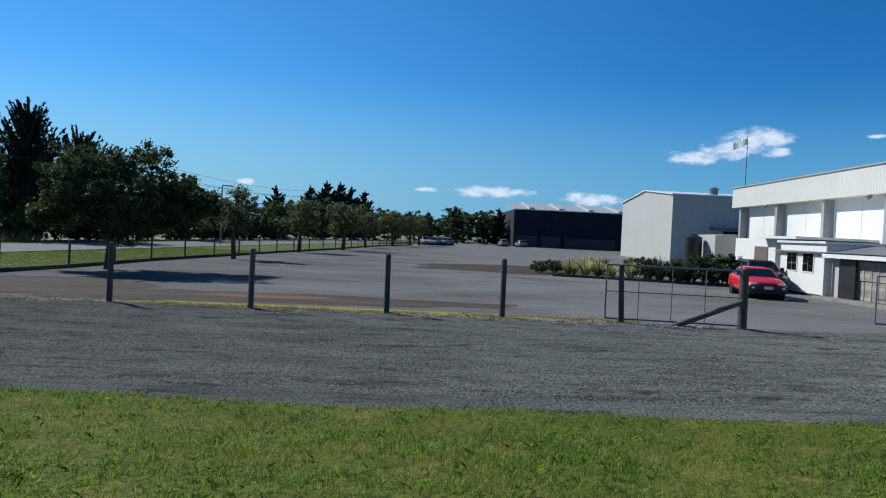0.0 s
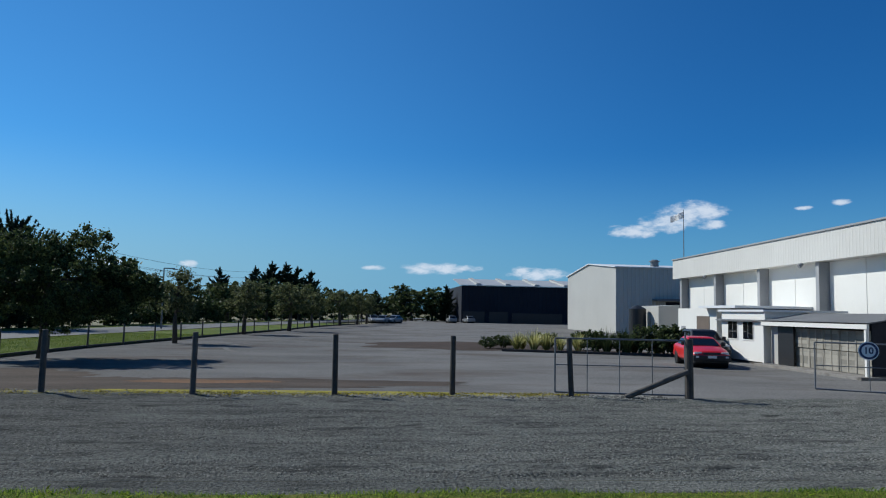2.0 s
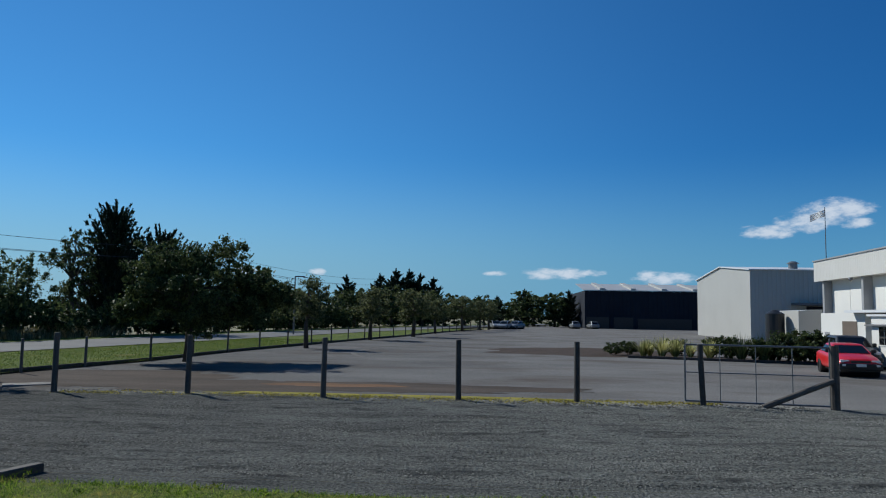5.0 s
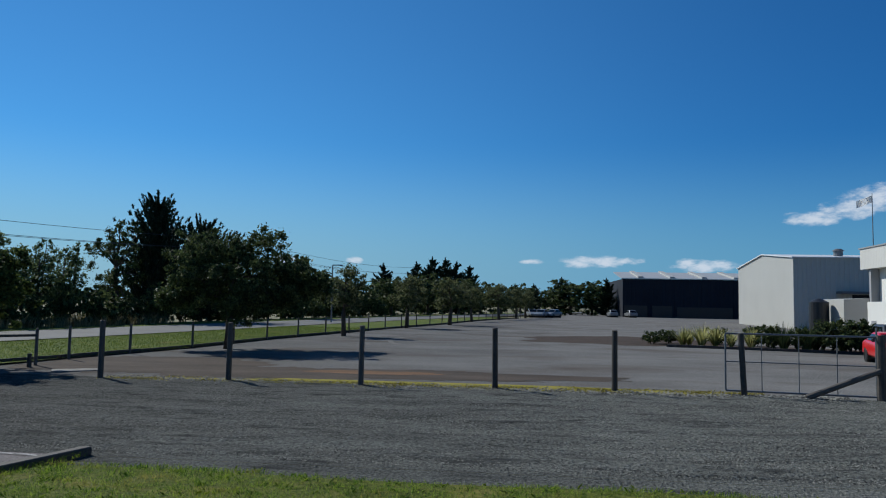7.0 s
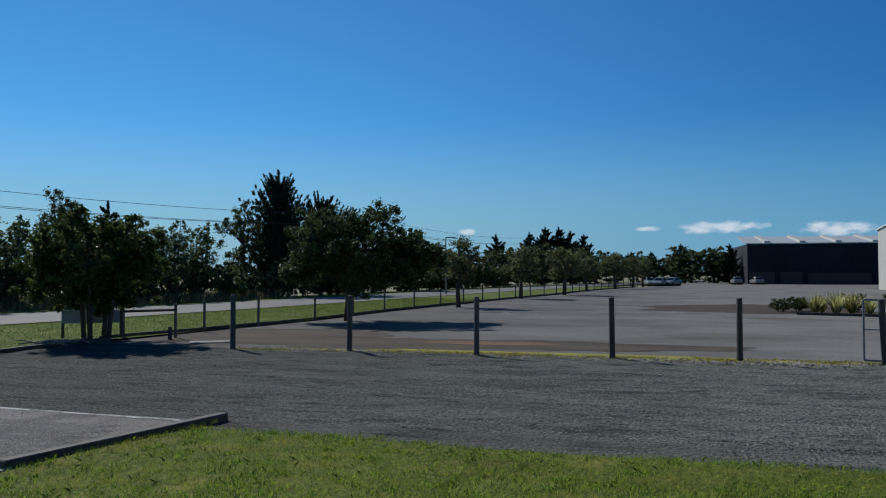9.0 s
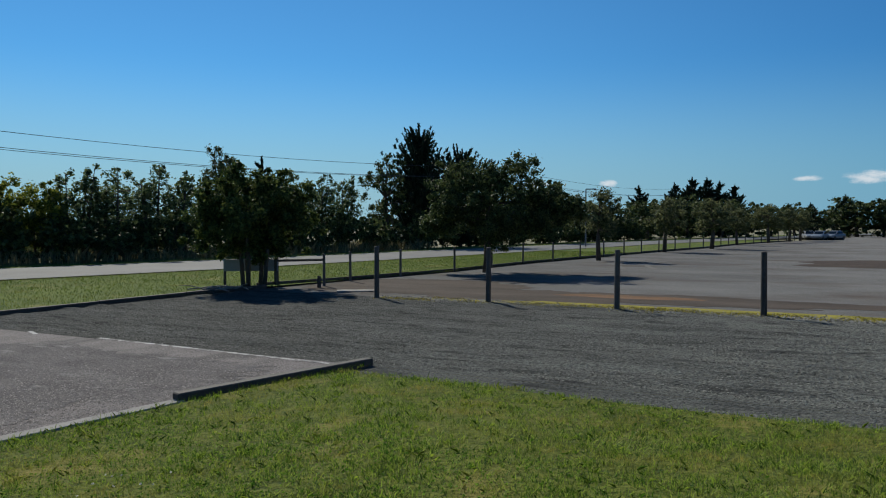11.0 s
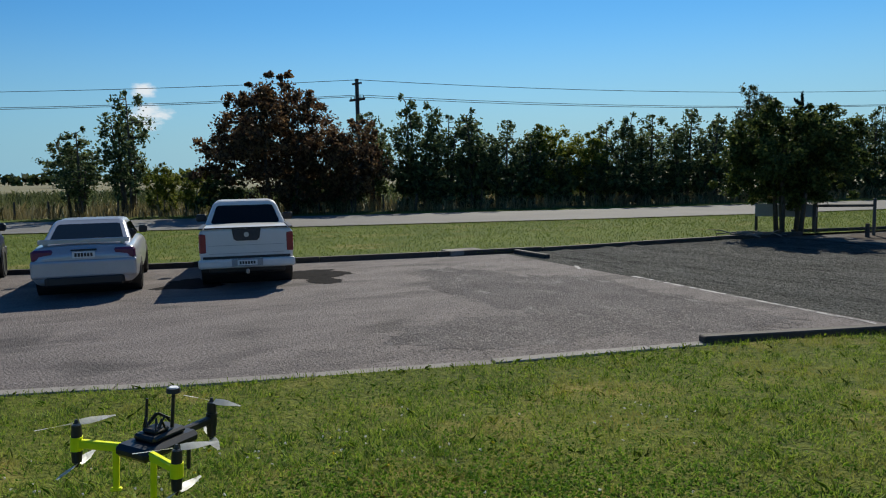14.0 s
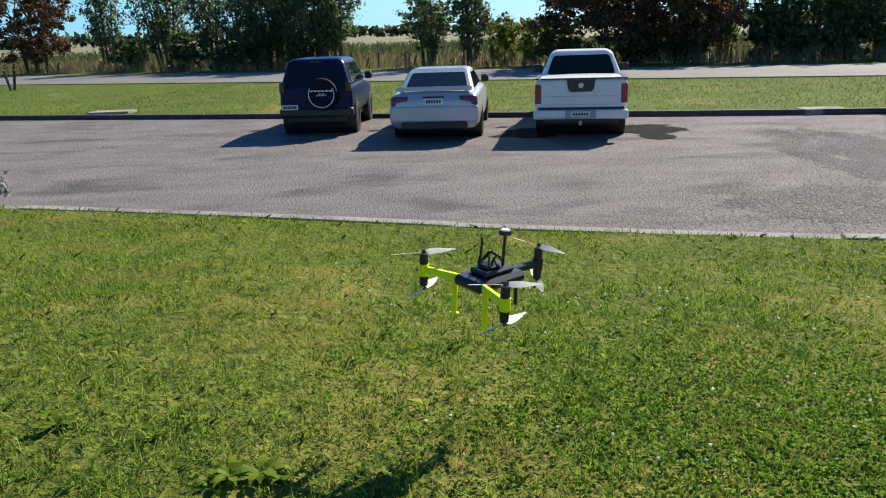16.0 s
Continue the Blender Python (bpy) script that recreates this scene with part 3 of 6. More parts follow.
# speed sign on the gate
sg = thing("speed_sign", "round white speed sign with a dark ring and number", "sign", Matrix.Translation((14.6, 20.66, 1.3)) @ pose(0, 0, 0, 90, 0, -35.3))
M_SIGNW = material("sign_white", (0.72, 0.72, 0.72), (0.8, 0.8, 0.8), 4, 40, 0.5, bump=0, space="object")
M_SIGNB = material("sign_blue", (0.02, 0.025, 0.08), (0.035, 0.04, 0.11), 4, 40, 0.5, bump=0, space="object")
bm = BM()
tube(bm, (0, 0, -0.004), (0, 0, 0.004), 0.27, None, 40)
part("disc", bm, M_SIGNW, sg)
bm = BM()
ring = []
for r, z in ((0.245, 0.004), (0.245, 0.010), (0.185, 0.010), (0.185, 0.004)):
    ring.append([bm.verts.new((r * math.cos(2 * math.pi * k / 40), r * math.sin(2 * math.pi * k / 40), z)) for k in range(40)])
for r0, r1 in zip(ring, ring[1:]):
    for k in range(40):
        bm.faces.new((r0[k], r0[(k + 1) % 40], r1[(k + 1) % 40], r1[k]))
part("ring", bm, M_SIGNB, sg)
txt = bpy.data.curves.new("number", "FONT")
txt.body, txt.size, txt.align_x, txt.align_y, txt.extrude, txt.offset = "10", 0.26, "CENTER", "CENTER", 0.003, 0.006
tmp = bpy.data.objects.new("number", txt)
me = bpy.data.meshes.new_from_object(tmp)
bpy.data.objects.remove(tmp)
me.materials.clear()
me.materials.append(M_SIGNB)
num = new("number", me)
num.parent, num.location = sg, (0, 0, 0.008)


# ---------------------------------------------------------------- buildings
def ribbed(bm, x0, x1, z0, z1, y, pitch, proud, m=None):
    """Trapezoid-ribbed cladding in the plane y, facing -y."""
    pts, x = [], x0
    while x < x1 - 1e-6:
        for dx, dy in ((0, 0), (pitch * 0.62, 0), (pitch * 0.7, -proud), (pitch * 0.92, -proud)):
            if x + dx < x1:
                pts.append((x + dx, y + dy))
        x += pitch
    pts.append((x1, y))
    low = [bm.verts.new(Vector((px, py, z0))) for px, py in pts]
    top = [bm.verts.new(Vector((px, py, z1))) for px, py in pts]
    for k in range(len(pts) - 1):
        bm.faces.new((low[k], low[k + 1], top[k + 1], top[k]))
    if m is not None:
        bmesh.ops.transform(bm, matrix=m, verts=low + top)
    return bm


BA, BU = Vector((24.8, 57.7, 0)), Vector((-0.06, -0.998, 0)).normalized()
BV = Vector((-BU.y, BU.x, 0))
B = Matrix((( BU.x, BV.x, 0, BA.x), (BU.y, BV.y, 0, BA.y), (0, 0, 1, 0), (0, 0, 0, 1)))
hall = thing("warehouse", "long white panel warehouse with a pale cladding fascia", "warehouse", B)
LONG, HIGH, FASC = 56.0, 6.7, 5.2
bm = BM()
box(bm, 0, LONG, 0.40, 26, -0.1, HIGH - 0.1)
part("wall", bm, M_FASCIA, hall)
s = 0.85
while s < LONG - 6:
    for k, (u0, u1) in enumerate(((0.19, 3.33), (3.36, 6.51))):
        bm = BM()
        box(bm, s + u0, s + u1, 0.28, 0.38, 0.1, FASC + 0.1, None, 0.015)
        part("panel", bm, M_WHITE, hall)
    bm = BM()
    box(bm, s - 0.17, s + 0.17, -0.28, 0.39, -0.05, FASC + 0.05)
    part("pillar", bm, M_PILLAR, hall, "grey steel pillar")
    s += 6.7
bm = BM()
ribbed(bm, -0.35, LONG, FASC, HIGH, -0.5, 0.28, 0.007)
box(bm, -0.35, LONG, -0.49, 0.39, FASC, HIGH - 0.02)
part("fascia", bm, M_FASCIA, hall, "pale ribbed cladding fascia")
bm = BM()
box(bm, -0.4, LONG, -0.58, 0.42, HIGH, HIGH + 0.09)
part("capping", bm, M_PILLAR, hall, "dark roof capping")
bm = BM()
box(bm, -0.3, LONG, 0.42, 26.2, HIGH - 0.1, HIGH + 0.03)
part("roof", bm, M_ROOF, hall)
for s in (6.2, 19.6):
    bm = BM()
    tube(bm, (s, -0.35, FASC - 0.02), (s, -0.55, FASC - 0.18), 0.10, 0.13, 10)
    part("floodlight", bm, M_PILLAR, hall)

# flagpole behind the corner
fp = thing("flagpole", "slim white flagpole with a small pale flag", "flagpole", pose(27.5, 63.2, 0))
bm = BM()
tube(bm, (0, 0, 0), (0, 0, 11.7), 0.06, 0.03, 8)
part("pole", bm, M_STEEL, fp)
bm = BM()
rows = []
for i in range(8):
    rows.append([bm.verts.new((-0.17 * i - 0.03, 0.10 * math.sin(i * 0.9), 11.5 - k * 0.19 - 0.07 * i)) for k in range(4)])
for r0, r1 in zip(rows, rows[1:]):
    for k in range(3):
        bm.faces.new((r0[k], r1[k], r1[k + 1], r0[k + 1]))
bmesh.ops.solidify(bm, geom=list(bm.faces), thickness=0.01)
part("flag", bm, material("flag_cloth", (0.74, 0.74, 0.74), (0.82, 0.82, 0.82), 3, 20, 0.8, bump=0, space="object", thin=0.75), fp)

# white site office
off = thing("site_office", "white cabin office with two small windows", "cabin", pose(18.45, 33.4, 0))
bm = BM()
box(bm, 0, 4.0, 0, 4.3, 0.12, 2.5)
part("wall", bm, M_WHITE, off)
bm = BM()
box(bm, -0.12, 4.1, -0.12, 4.5, 2.5, 2.6)
part("roof", bm, M_ROOFWHITE, off)
bm = BM()
box(bm, 0.05, 4, 0.05, 4.2, -0.02, 0.12)
part("skirting", bm, M_DARKWOOD, off)
for y0 in (1.0, 2.55):
    bm = BM()
    box(bm, -0.03, 0.02, y0, y0 + 1.05, 1.1, 2.05)
    w = part("window", bm, M_WHITE, off)
    for k in (0, 1):
        bm = BM()
        box(bm, -0.042, -0.033, y0 + 0.06 + 0.48 * k, y0 + 0.5 + 0.48 * k, 1.16, 1.99)
        part("pane", bm, M_GLASS, w, "dark glass pane")

# open lean-to beside it
lean = thing("lean_to", "open lean-to shelter with a flat grey roof", "shelter", pose(18.45, 26.0, 0))
bm = BM()
v = [bm.verts.new(p) for p in ((-0.2, -0.12, 2.04), (2.15, -0.12, 2.42), (2.15, 12.0, 2.42), (-0.2, 12.0, 2.04))]
v2 = [bm.verts.new(p.co + Vector((0, 0, 0.05))) for p in v]
bm.faces.new(v), bm.faces.new(list(reversed(v2)))
for k in range(4):
    bm.faces.new((v[k], v2[k], v2[(k + 1) % 4], v[(k + 1) % 4]))
part("roof", bm, M_ROOF, lean, "grey sheet roof")
bm = BM()
box(bm, -0.2, -0.1, -0.1, 7.4, 1.86, 2.09)
part("beam", bm, M_WHITE, lean, "white fascia board")
for yy in (0.06, 7.3):
    bm = BM()
    box(bm, -0.16, -0.04, yy - 0.06, yy + 0.06, 0.0, 1.86)
    part("post", bm, M_WHITE, lean)
bm = BM()
box(bm, 1.95, 2.03, 0.06, 7.35, 0, 2.36)
part("back_wall", bm, M_DARKCLAD, lean)
# South end wall: the shade on it is put in as dark cladding colour.
bm = BM()
ends = [[bm.verts.new((x, y, z)) for x, z in ((0.06, 0.0), (2.05, 0.0), (2.05, 2.38), (0.06, 2.04))] for y in (-0.04, 0.04)]
bm.faces.new(ends[0]), bm.faces.new(list(reversed(ends[1])))
for k in range(4):
    bm.faces.new((ends[0][k], ends[1][k], ends[1][(k + 1) % 4], ends[0][(k + 1) % 4]))
part("end_wall", bm, M_DARKCLAD, lean, "sheet end wall, its shade put into the dark colour")
bm = BM()
box(bm, 0.0, 2.05, -0.09, -0.05, 0.0, 0.16)
part("skirting_board", bm, M_DARKWOOD, lean)
# Black panel added to stand in for the shade inside the open bay.
bm = BM()
box(bm, 0.12, 0.2, 5.25, 6.5, 0.11, 1.97)
part("doorway_shade", bm, M_BLACK, lean, "black panel for the bay's unlit interior")
bm = BM()
box(bm, 0.2, 0.28, 6.5, 7.2, 0.11, 1.95)
part("side_panel", bm, M_GREYCLAD, lean)
bm = BM()
box(bm, -0.6, 2.2, -0.3, 7.38, -0.05, 0.11, None, 0.01)
setting("slab", bm, M_CONCRETE, "pale concrete slab under the shelter", "slab").location = (18.45, 26.0, 0)


def crate(m):
    root = thing("crate", "worn slatted wooden bin stacked under the shelter", "crate", m, "stacked bins")
    for k in range(5):
        bm = BM()
        box(bm, 0, 0.025, 0.02, 1.0, 0.02 + k * 0.163, 0.02 + k * 0.163 + 0.155)
        part("slat", bm, M_CRATE, root)
    for yy in (0.0, 0.47, 0.94):
        bm = BM()
        box(bm, -0.02, 0.0, yy, yy + 0.07, 0.02, 0.82)
        part("batten", bm, M_CRATE, root)
    bm = BM()
    box(bm, 0.026, 0.95, 0.03, 0.99, 0.01, 0.83)
    part("body", bm, M_CRATE, root)
    return root


first = crate(pose(18.75, 26.25, 0.11))
for k in range(5):
    for j in range(2):
        if k or j:
            copy_thing(first, pose(18.75 + random.uniform(-0.03, 0.03), 26.25 + k * 1.03, 0.11 + j * 0.84))

# low white annexe with a brown door
an = thing("annexe", "low white annexe with a brown door and flat roof", "annexe", pose(20.0, 38.2, 0))
bm = BM()
box(bm, 0, 4.2, 3.3, 8.7, 0, 2.72)
box(bm, 0.8, 4.2, 0.2, 3.3, 0, 2.66)
part("wall", bm, M_WHITE, an)
bm = BM()
box(bm, -0.5, 4.3, 0.1, 4.6, 2.72, 2.86)
part("roof", bm, M_ROOFWHITE, an)
bm = BM()
box(bm, -0.03, 0.02, 4.2, 5.9, 0.25, 2.25)
part("door", bm, M_BROWN, an, "brown door")
bm = BM()
box(bm, -0.02, 0.02, 7.6, 8.2, 0.6, 1.6)
part("panel", bm, M_PILLAR, an)
gw = thing("plant_shed", "plain grey shed with a sloping top", "shed", pose(20.4, 51.0, 0))
bm = BM()
v = [bm.verts.new(p) for p in ((-0.1, 0, 0), (1.45, 0, 0), (1.45, 0, 3.0), (-0.1, 0, 2.9))]
bm.faces.new(v)
ext = bmesh.ops.extrude_face_region(bm, geom=list(bm.faces))
bmesh.ops.translate(bm, verts=[e for e in ext["geom"] if isinstance(e, bmesh.types.BMVert)], vec=(0, 5, 0))
part("wall", bm, M_GREYCLAD, gw)
dk = thing("water_tank", "dark tank on a stand beside the shed", "tank", pose(19.5, 53.0, 0))
bm = BM()
tube(bm, (0, 0, 0.2), (0, 0, 2.7), 0.62, 0.62, 20)
part("body", bm, M_BLACK, dk)
bm = BM()
tube(bm, (0, 0, 2.7), (0, 0, 2.95), 0.62, 0.15, 20)
part("top", bm, M_BLACK, dk)
bm = BM()
box(bm, -0.6, 0.6, -0.6, 0.6, 0, 0.2)
part("stand", bm, M_CONCRETE, dk)

# grey gabled shed
sh = thing("grey_shed", "tall grey steel shed with a low gable", "shed", pose(29.4, 87.2, 0))
bm = BM()
prof = [(0, 0), (0, 8.0), (11, 8.95), (22, 7.75), (22, 0)]
f0 = [bm.verts.new((0, y, z)) for y, z in prof]
f1 = [bm.verts.new((45, y, z)) for y, z in prof]
bm.faces.new(f0), bm.faces.new(list(reversed(f1)))
for k in range(5):
    bm.faces.new((f0[k], f0[(k + 1) % 5], f1[(k + 1) % 5], f1[k]))
part("wall", bm, M_GREYCLAD, sh)
bm = BM()
ribbed(bm, 0.1, 45, 0.02, 7.98, -0.01, 0.5, 0.05)
part("cladding", bm, M_GREYCLAD, sh)
bm = BM()
for (ya, za), (yb, zb) in (((-0.25, 7.98), (11, 8.98)), ((11, 8.98), (22.2, 7.75))):
    v = [bm.verts.new(p) for p in ((-0.2, ya, za), (45, ya, za), (45, yb, zb), (-0.2, yb, zb))]
    w = [bm.verts.new(q.co + Vector((0, 0, 0.12))) for q in v]
    bm.faces.new(v), bm.faces.new(list(reversed(w)))
    for k in range(4):
        bm.faces.new((v[k], w[k], w[(k + 1) % 4], v[(k + 1) % 4]))
part("roof", bm, M_ROOFWHITE, sh, "pale roof edge")
bm = BM()
tube(bm, (6.0, 3.0, 8.1), (6.0, 3.0, 9.0), 0.5, 0.5, 14)
tube(bm, (6.0, 3.0, 9.0), (6.0, 3.0, 9.25), 0.72, 0.3, 14)
part("vent", bm, M_STEEL, sh, "round roof vent")
bm = BM()
box(bm, 4.5, 11.5, -1.6, -0.05, 4.0, 4.25)
part("canopy", bm, M_ROOF, sh)
bm = BM()
box(bm, 6.2, 10, -0.1, -0.03, 0.1, 3.9)
part("door", bm, M_DARKCLAD, sh, "dark open doorway")

# long dark building
db = thing("dark_building", "long low dark-clad building with a pale roof", "building", pose(19.3, 158, 0))
bm = BM()
box(bm, 0, 44, 0, 30, 0, 7.9)
part("wall", bm, M_DARKCLAD, db)
bm = BM()
ribbed(bm, 0, 44, 0, 7.85, -0.02, 0.9, 0.08)
part("cladding", bm, M_DARKCLAD, db)
bm = BM()
v = [bm.verts.new(p) for p in ((-0.3, -0.4, 7.9), (44.3, -0.4, 7.9), (44.3, 15, 9.85), (-0.3, 15, 9.85))]
w = [bm.verts.new(q.co + Vector((0, 0, 0.15))) for q in v]
bm.faces.new(v), bm.faces.new(list(reversed(w)))
for k in range(4):
    bm.faces.new((v[k], w[k], w[(k + 1) % 4], v[(k + 1) % 4]))
part("roof", bm, M_PALESTEEL, db, "pale steel roof")
for k in range(4):
    bm = BM()
    box(bm, 3.2 + 6.4 * k, 4.2 + 6.4 * k, 0.2, 14, 8.1, 8.2, Matrix.Translation((0, 0, 0)) @ Matrix.Shear("XY", 4, (0, 0)))
    for q in bm.verts:
        q.co.z += q.co.y * 0.128 + (0.25 if q.co.z > 8.15 else 0)
    part("skylight", bm, M_GREYCLAD, db, "grey skylight strip")
for x0, x1, z0, z1 in ((0.3, 5, 0, 2.4), (6, 10, 0, 2.4), (11, 22, 0, 2.2)):
    bm = BM()
    box(bm, x0, x1, -0.16, -0.1, z0, z1)
    part("door", bm, M_BLACK, db)


# ---------------------------------------------------------------- trees and plants
def leaf_mesh(name, centres, radii, per, size, mat, seed, squash=0.8, long=1.6, droop=0.0, ways=None):
    """Many small leaf blades scattered in clumps."""
    rng = np.random.default_rng(seed)
    c = np.repeat(np.asarray(centres, float), per, axis=0)
    r = np.repeat(np.asarray(radii, float), per)
    d = rng.normal(size=(len(c), 3))
    d /= np.linalg.norm(d, axis=1)[:, None]
    d *= (np.minimum(np.abs(rng.normal(size=len(c))) * 0.62, 1.05) * r)[:, None]
    d[:, 2] *= squash
    pos = c + d
    u = rng.normal(size=(len(c), 3))
    u[:, 2] -= droop
    if ways is not None:
        u = u * 0.38 + np.repeat(np.asarray(ways, float), per, axis=0)
    u /= np.linalg.norm(u, axis=1)[:, None]
    w = rng.normal(size=(len(c), 3))
    v = np.cross(u, w)
    v /= np.linalg.norm(v, axis=1)[:, None]
    s = size * (0.6 + 0.8 * rng.random(len(c)))[:, None]
    verts = np.stack([pos - u * s * long / 2, pos + v * s / 2, pos + u * s * long / 2, pos - v * s / 2], 1).reshape(-1, 3)
    n = len(pos)
    me = bpy.data.meshes.new(name)
    me.vertices.add(4 * n)
    me.vertices.foreach_set("co", verts.ravel())
    me.loops.add(4 * n)
    me.loops.foreach_set("vertex_index", np.arange(4 * n, dtype=np.int32))
    me.polygons.add(n)
    me.polygons.foreach_set("loop_start", np.arange(0, 4 * n, 4, dtype=np.int32))
    me.update(calc_edges=True)
    me.validate()
    me.materials.append(mat)
    return me


def leafy(name, low, high, island=0.9, thin=0.34):
    return material(name, low, high, 0.9, 6.0, 0.55, bump=0, spread=0.7, island=island, thin=thin, spec=0.1)


L_DARK = leafy("leaf_dark", (0.032, 0.048, 0.019), (0.115, 0.142, 0.050), 0.9, 0.3)
L_GREEN = leafy("leaf_green", (0.03, 0.052, 0.014), (0.12, 0.145, 0.04), 0.9, 0.34)
L_GUM = leafy("leaf_gum", (0.046, 0.075, 0.034), (0.17, 0.21, 0.09), 0.9, 0.45)
L_OLIVE = leafy("leaf_olive", (0.042, 0.058, 0.022), (0.13, 0.145, 0.06), 0.9, 0.34)
L_FEATHER = leafy("leaf_feather", (0.055, 0.070, 0.032), (0.18, 0.19, 0.085), 0.9, 0.45)
L_RED = leafy("leaf_red", (0.065, 0.036, 0.022), (0.20, 0.125, 0.062), 0.9, 0.4)
L_YELLOW = leafy("leaf_yellow", (0.06, 0.09, 0.014), (0.25, 0.26, 0.045), 0.9, 0.5)
L_PINE = leafy("leaf_pine", (0.013, 0.024, 0.014), (0.042, 0.058, 0.03), thin=0.1)


def tree_thing(name, label, category, m, group, trunk_bm, crown_me, bark=None):
    root = thing(name, label, category, m, group)
    part("trunk", trunk_bm, bark or M_BARK, root, smooth=True)
    c = new("crown", crown_me)
    c.parent = root
    return root


def round_tree(name, label, m, height, rx, z_low, stems, mat, seed, clumps=70, per=130, leaf=0.13, clump=0.5, group="", shape=None):
    """Broad tree: stems, limbs to the clumps, a lobed uneven crown."""
    rng = random.Random(seed)
    zc, rz = (height + z_low) / 2, (height - z_low) / 2
    cs, rs, lobes = [], [], []
    for k in range(9):
        a, h = 2.4 * k + rng.uniform(-0.5, 0.5), (k + 0.5) / 4.5 - 1 + rng.uniform(-0.12, 0.12)
        q = math.sqrt(max(0, 1 - h * h)) * rng.uniform(0.4, 0.66)
        s = rng.uniform(0.36, 0.56)
        lobes.append((q * math.cos(a), q * math.sin(a), h * (1 - s * 0.75), s))
    if shape:
        lobes = [(x / rx, y / rx, (z - zc) / rz, r / rx) for x, y, z, r in shape]
    for k in range(clumps):
        lx, ly, lz, s = lobes[k % len(lobes)]
        d = Vector((rng.gauss(0, 1), rng.gauss(0, 1), rng.gauss(0, 1))).normalized() * s * rng.uniform(0.35, 1.08)
        cs.append(((lx + d.x) * rx, (ly + d.y) * rx, zc + (lz + d.z * 0.9) * rz))
        rs.append(clump * rng.uniform(0.35, 1.05))
    spare_twigs = clumps // 5
    for k in range(spare_twigs):
        lx, ly, lz, s = lobes[rng.randrange(len(lobes))]
        d = Vector((rng.gauss(0, 1), rng.gauss(0, 1), rng.gauss(0, 1) + 0.5)).normalized() * s * rng.uniform(1.0, 1.16)
        cs.append(((lx + d.x) * rx, (ly + d.y) * rx, max(z_low * 0.6, zc + (lz + d.z * 0.9) * rz)))
        rs.append(clump * rng.uniform(0.2, 0.4))
    bm = BM()
    forks = []
    for s in range(stems):
        a = 2 * math.pi * s / max(stems, 1) + rng.uniform(0, 1)
        off = 0.0 if stems == 1 else rx * 0.16
        top = Vector((math.cos(a) * rx * 0.25, math.sin(a) * rx * 0.25, z_low + rz * 0.9)) if stems > 1 else Vector((rng.uniform(-0.1, 0.1), rng.uniform(-0.1, 0.1), z_low + rz * 0.9))
        base = Vector((math.cos(a) * off, math.sin(a) * off, -0.05))
        mid = (base + top) / 2 + Vector((rng.uniform(-0.1, 0.1), rng.uniform(-0.1, 0.1), 0))
        r = 0.028 * height / (1 if stems == 1 else 1.9)
        chain(bm, [base, mid, top], [r * 1.25, r, r * 0.6])
        forks += [mid.lerp(top, f) for f in (0.35, 0.7, 1.0)]
    for k, c in enumerate(cs[: min(22, clumps)]):
        f = min(forks, key=lambda p: (p - Vector(c)).length + rng.uniform(0, 0.8))
        e = Vector(c)
        chain(bm, [f, f.lerp(e, 0.5) + Vector((0, 0, 0.12 * rx * rng.uniform(-0.3, 1))), e], [0.010 * height, 0.006 * height, 0.003 * height], 5)
    crown = leaf_mesh("crown", cs, rs, per, leaf, mat, seed)
    return tree_thing(name, label, "tree", m, group, bm, crown)


def tall_tree(name, label, m, height, rx, mat, seed, stems=4, per=110, leaf=0.12, group=""):
    """Slim many-stemmed tree with clumps up each stem and gaps between."""
    rng = random.Random(seed)
    bm, cs, rs = BM(), [], []
    for s in range(stems):
        a = rng.uniform(0, 2 * math.pi)
        d = rx * rng.uniform(0.2, 0.62)
        h = height * (1.0 if s == 0 else rng.uniform(0.68, 0.95))
        base = Vector((math.cos(a) * d * 0.45, math.sin(a) * d * 0.45, -0.05))
        top = Vector((math.cos(a) * d, math.sin(a) * d, h * 0.96))
        mid = base.lerp(top, 0.5) + Vector((rng.uniform(-0.15, 0.15), rng.uniform(-0.15, 0.15), 0))
        r = 0.013 * height
        chain(bm, [base, mid, top], [r * 1.2, r * 0.8, r * 0.2], 6)
        n = int(h / 0.2)
        for k in range(n):
            f = 0.22 + 0.78 * (k + rng.random()) / n
            p = (base.lerp(mid, f * 2) if f < 0.5 else mid.lerp(top, f * 2 - 1))
            wide = rx * 0.55 * math.sin(math.pi * min(1, max(0.05, (1.04 - f) * 1.02)) ** 0.75) + 0.10
            b = rng.uniform(0, 2 * math.pi)
            e = p + Vector((math.cos(b) * wide * rng.uniform(0.3, 1), math.sin(b) * wide * rng.uniform(0.3, 1), rng.uniform(-0.1, 0.35)))
            cs.append(tuple(e))
            rs.append(max(0.13, wide * rng.uniform(0.22, 0.48)))
            if k % 3 == 0:
                chain(bm, [p, p.lerp(e, 0.5) + Vector((0, 0, 0.06)), e], [r * 0.4, r * 0.25, r * 0.1], 4)
    crown = leaf_mesh("crown", cs, rs, per, leaf, mat, seed, squash=1.25, droop=0.5)
    return tree_thing(name, label, "tree", m, group, bm, crown)


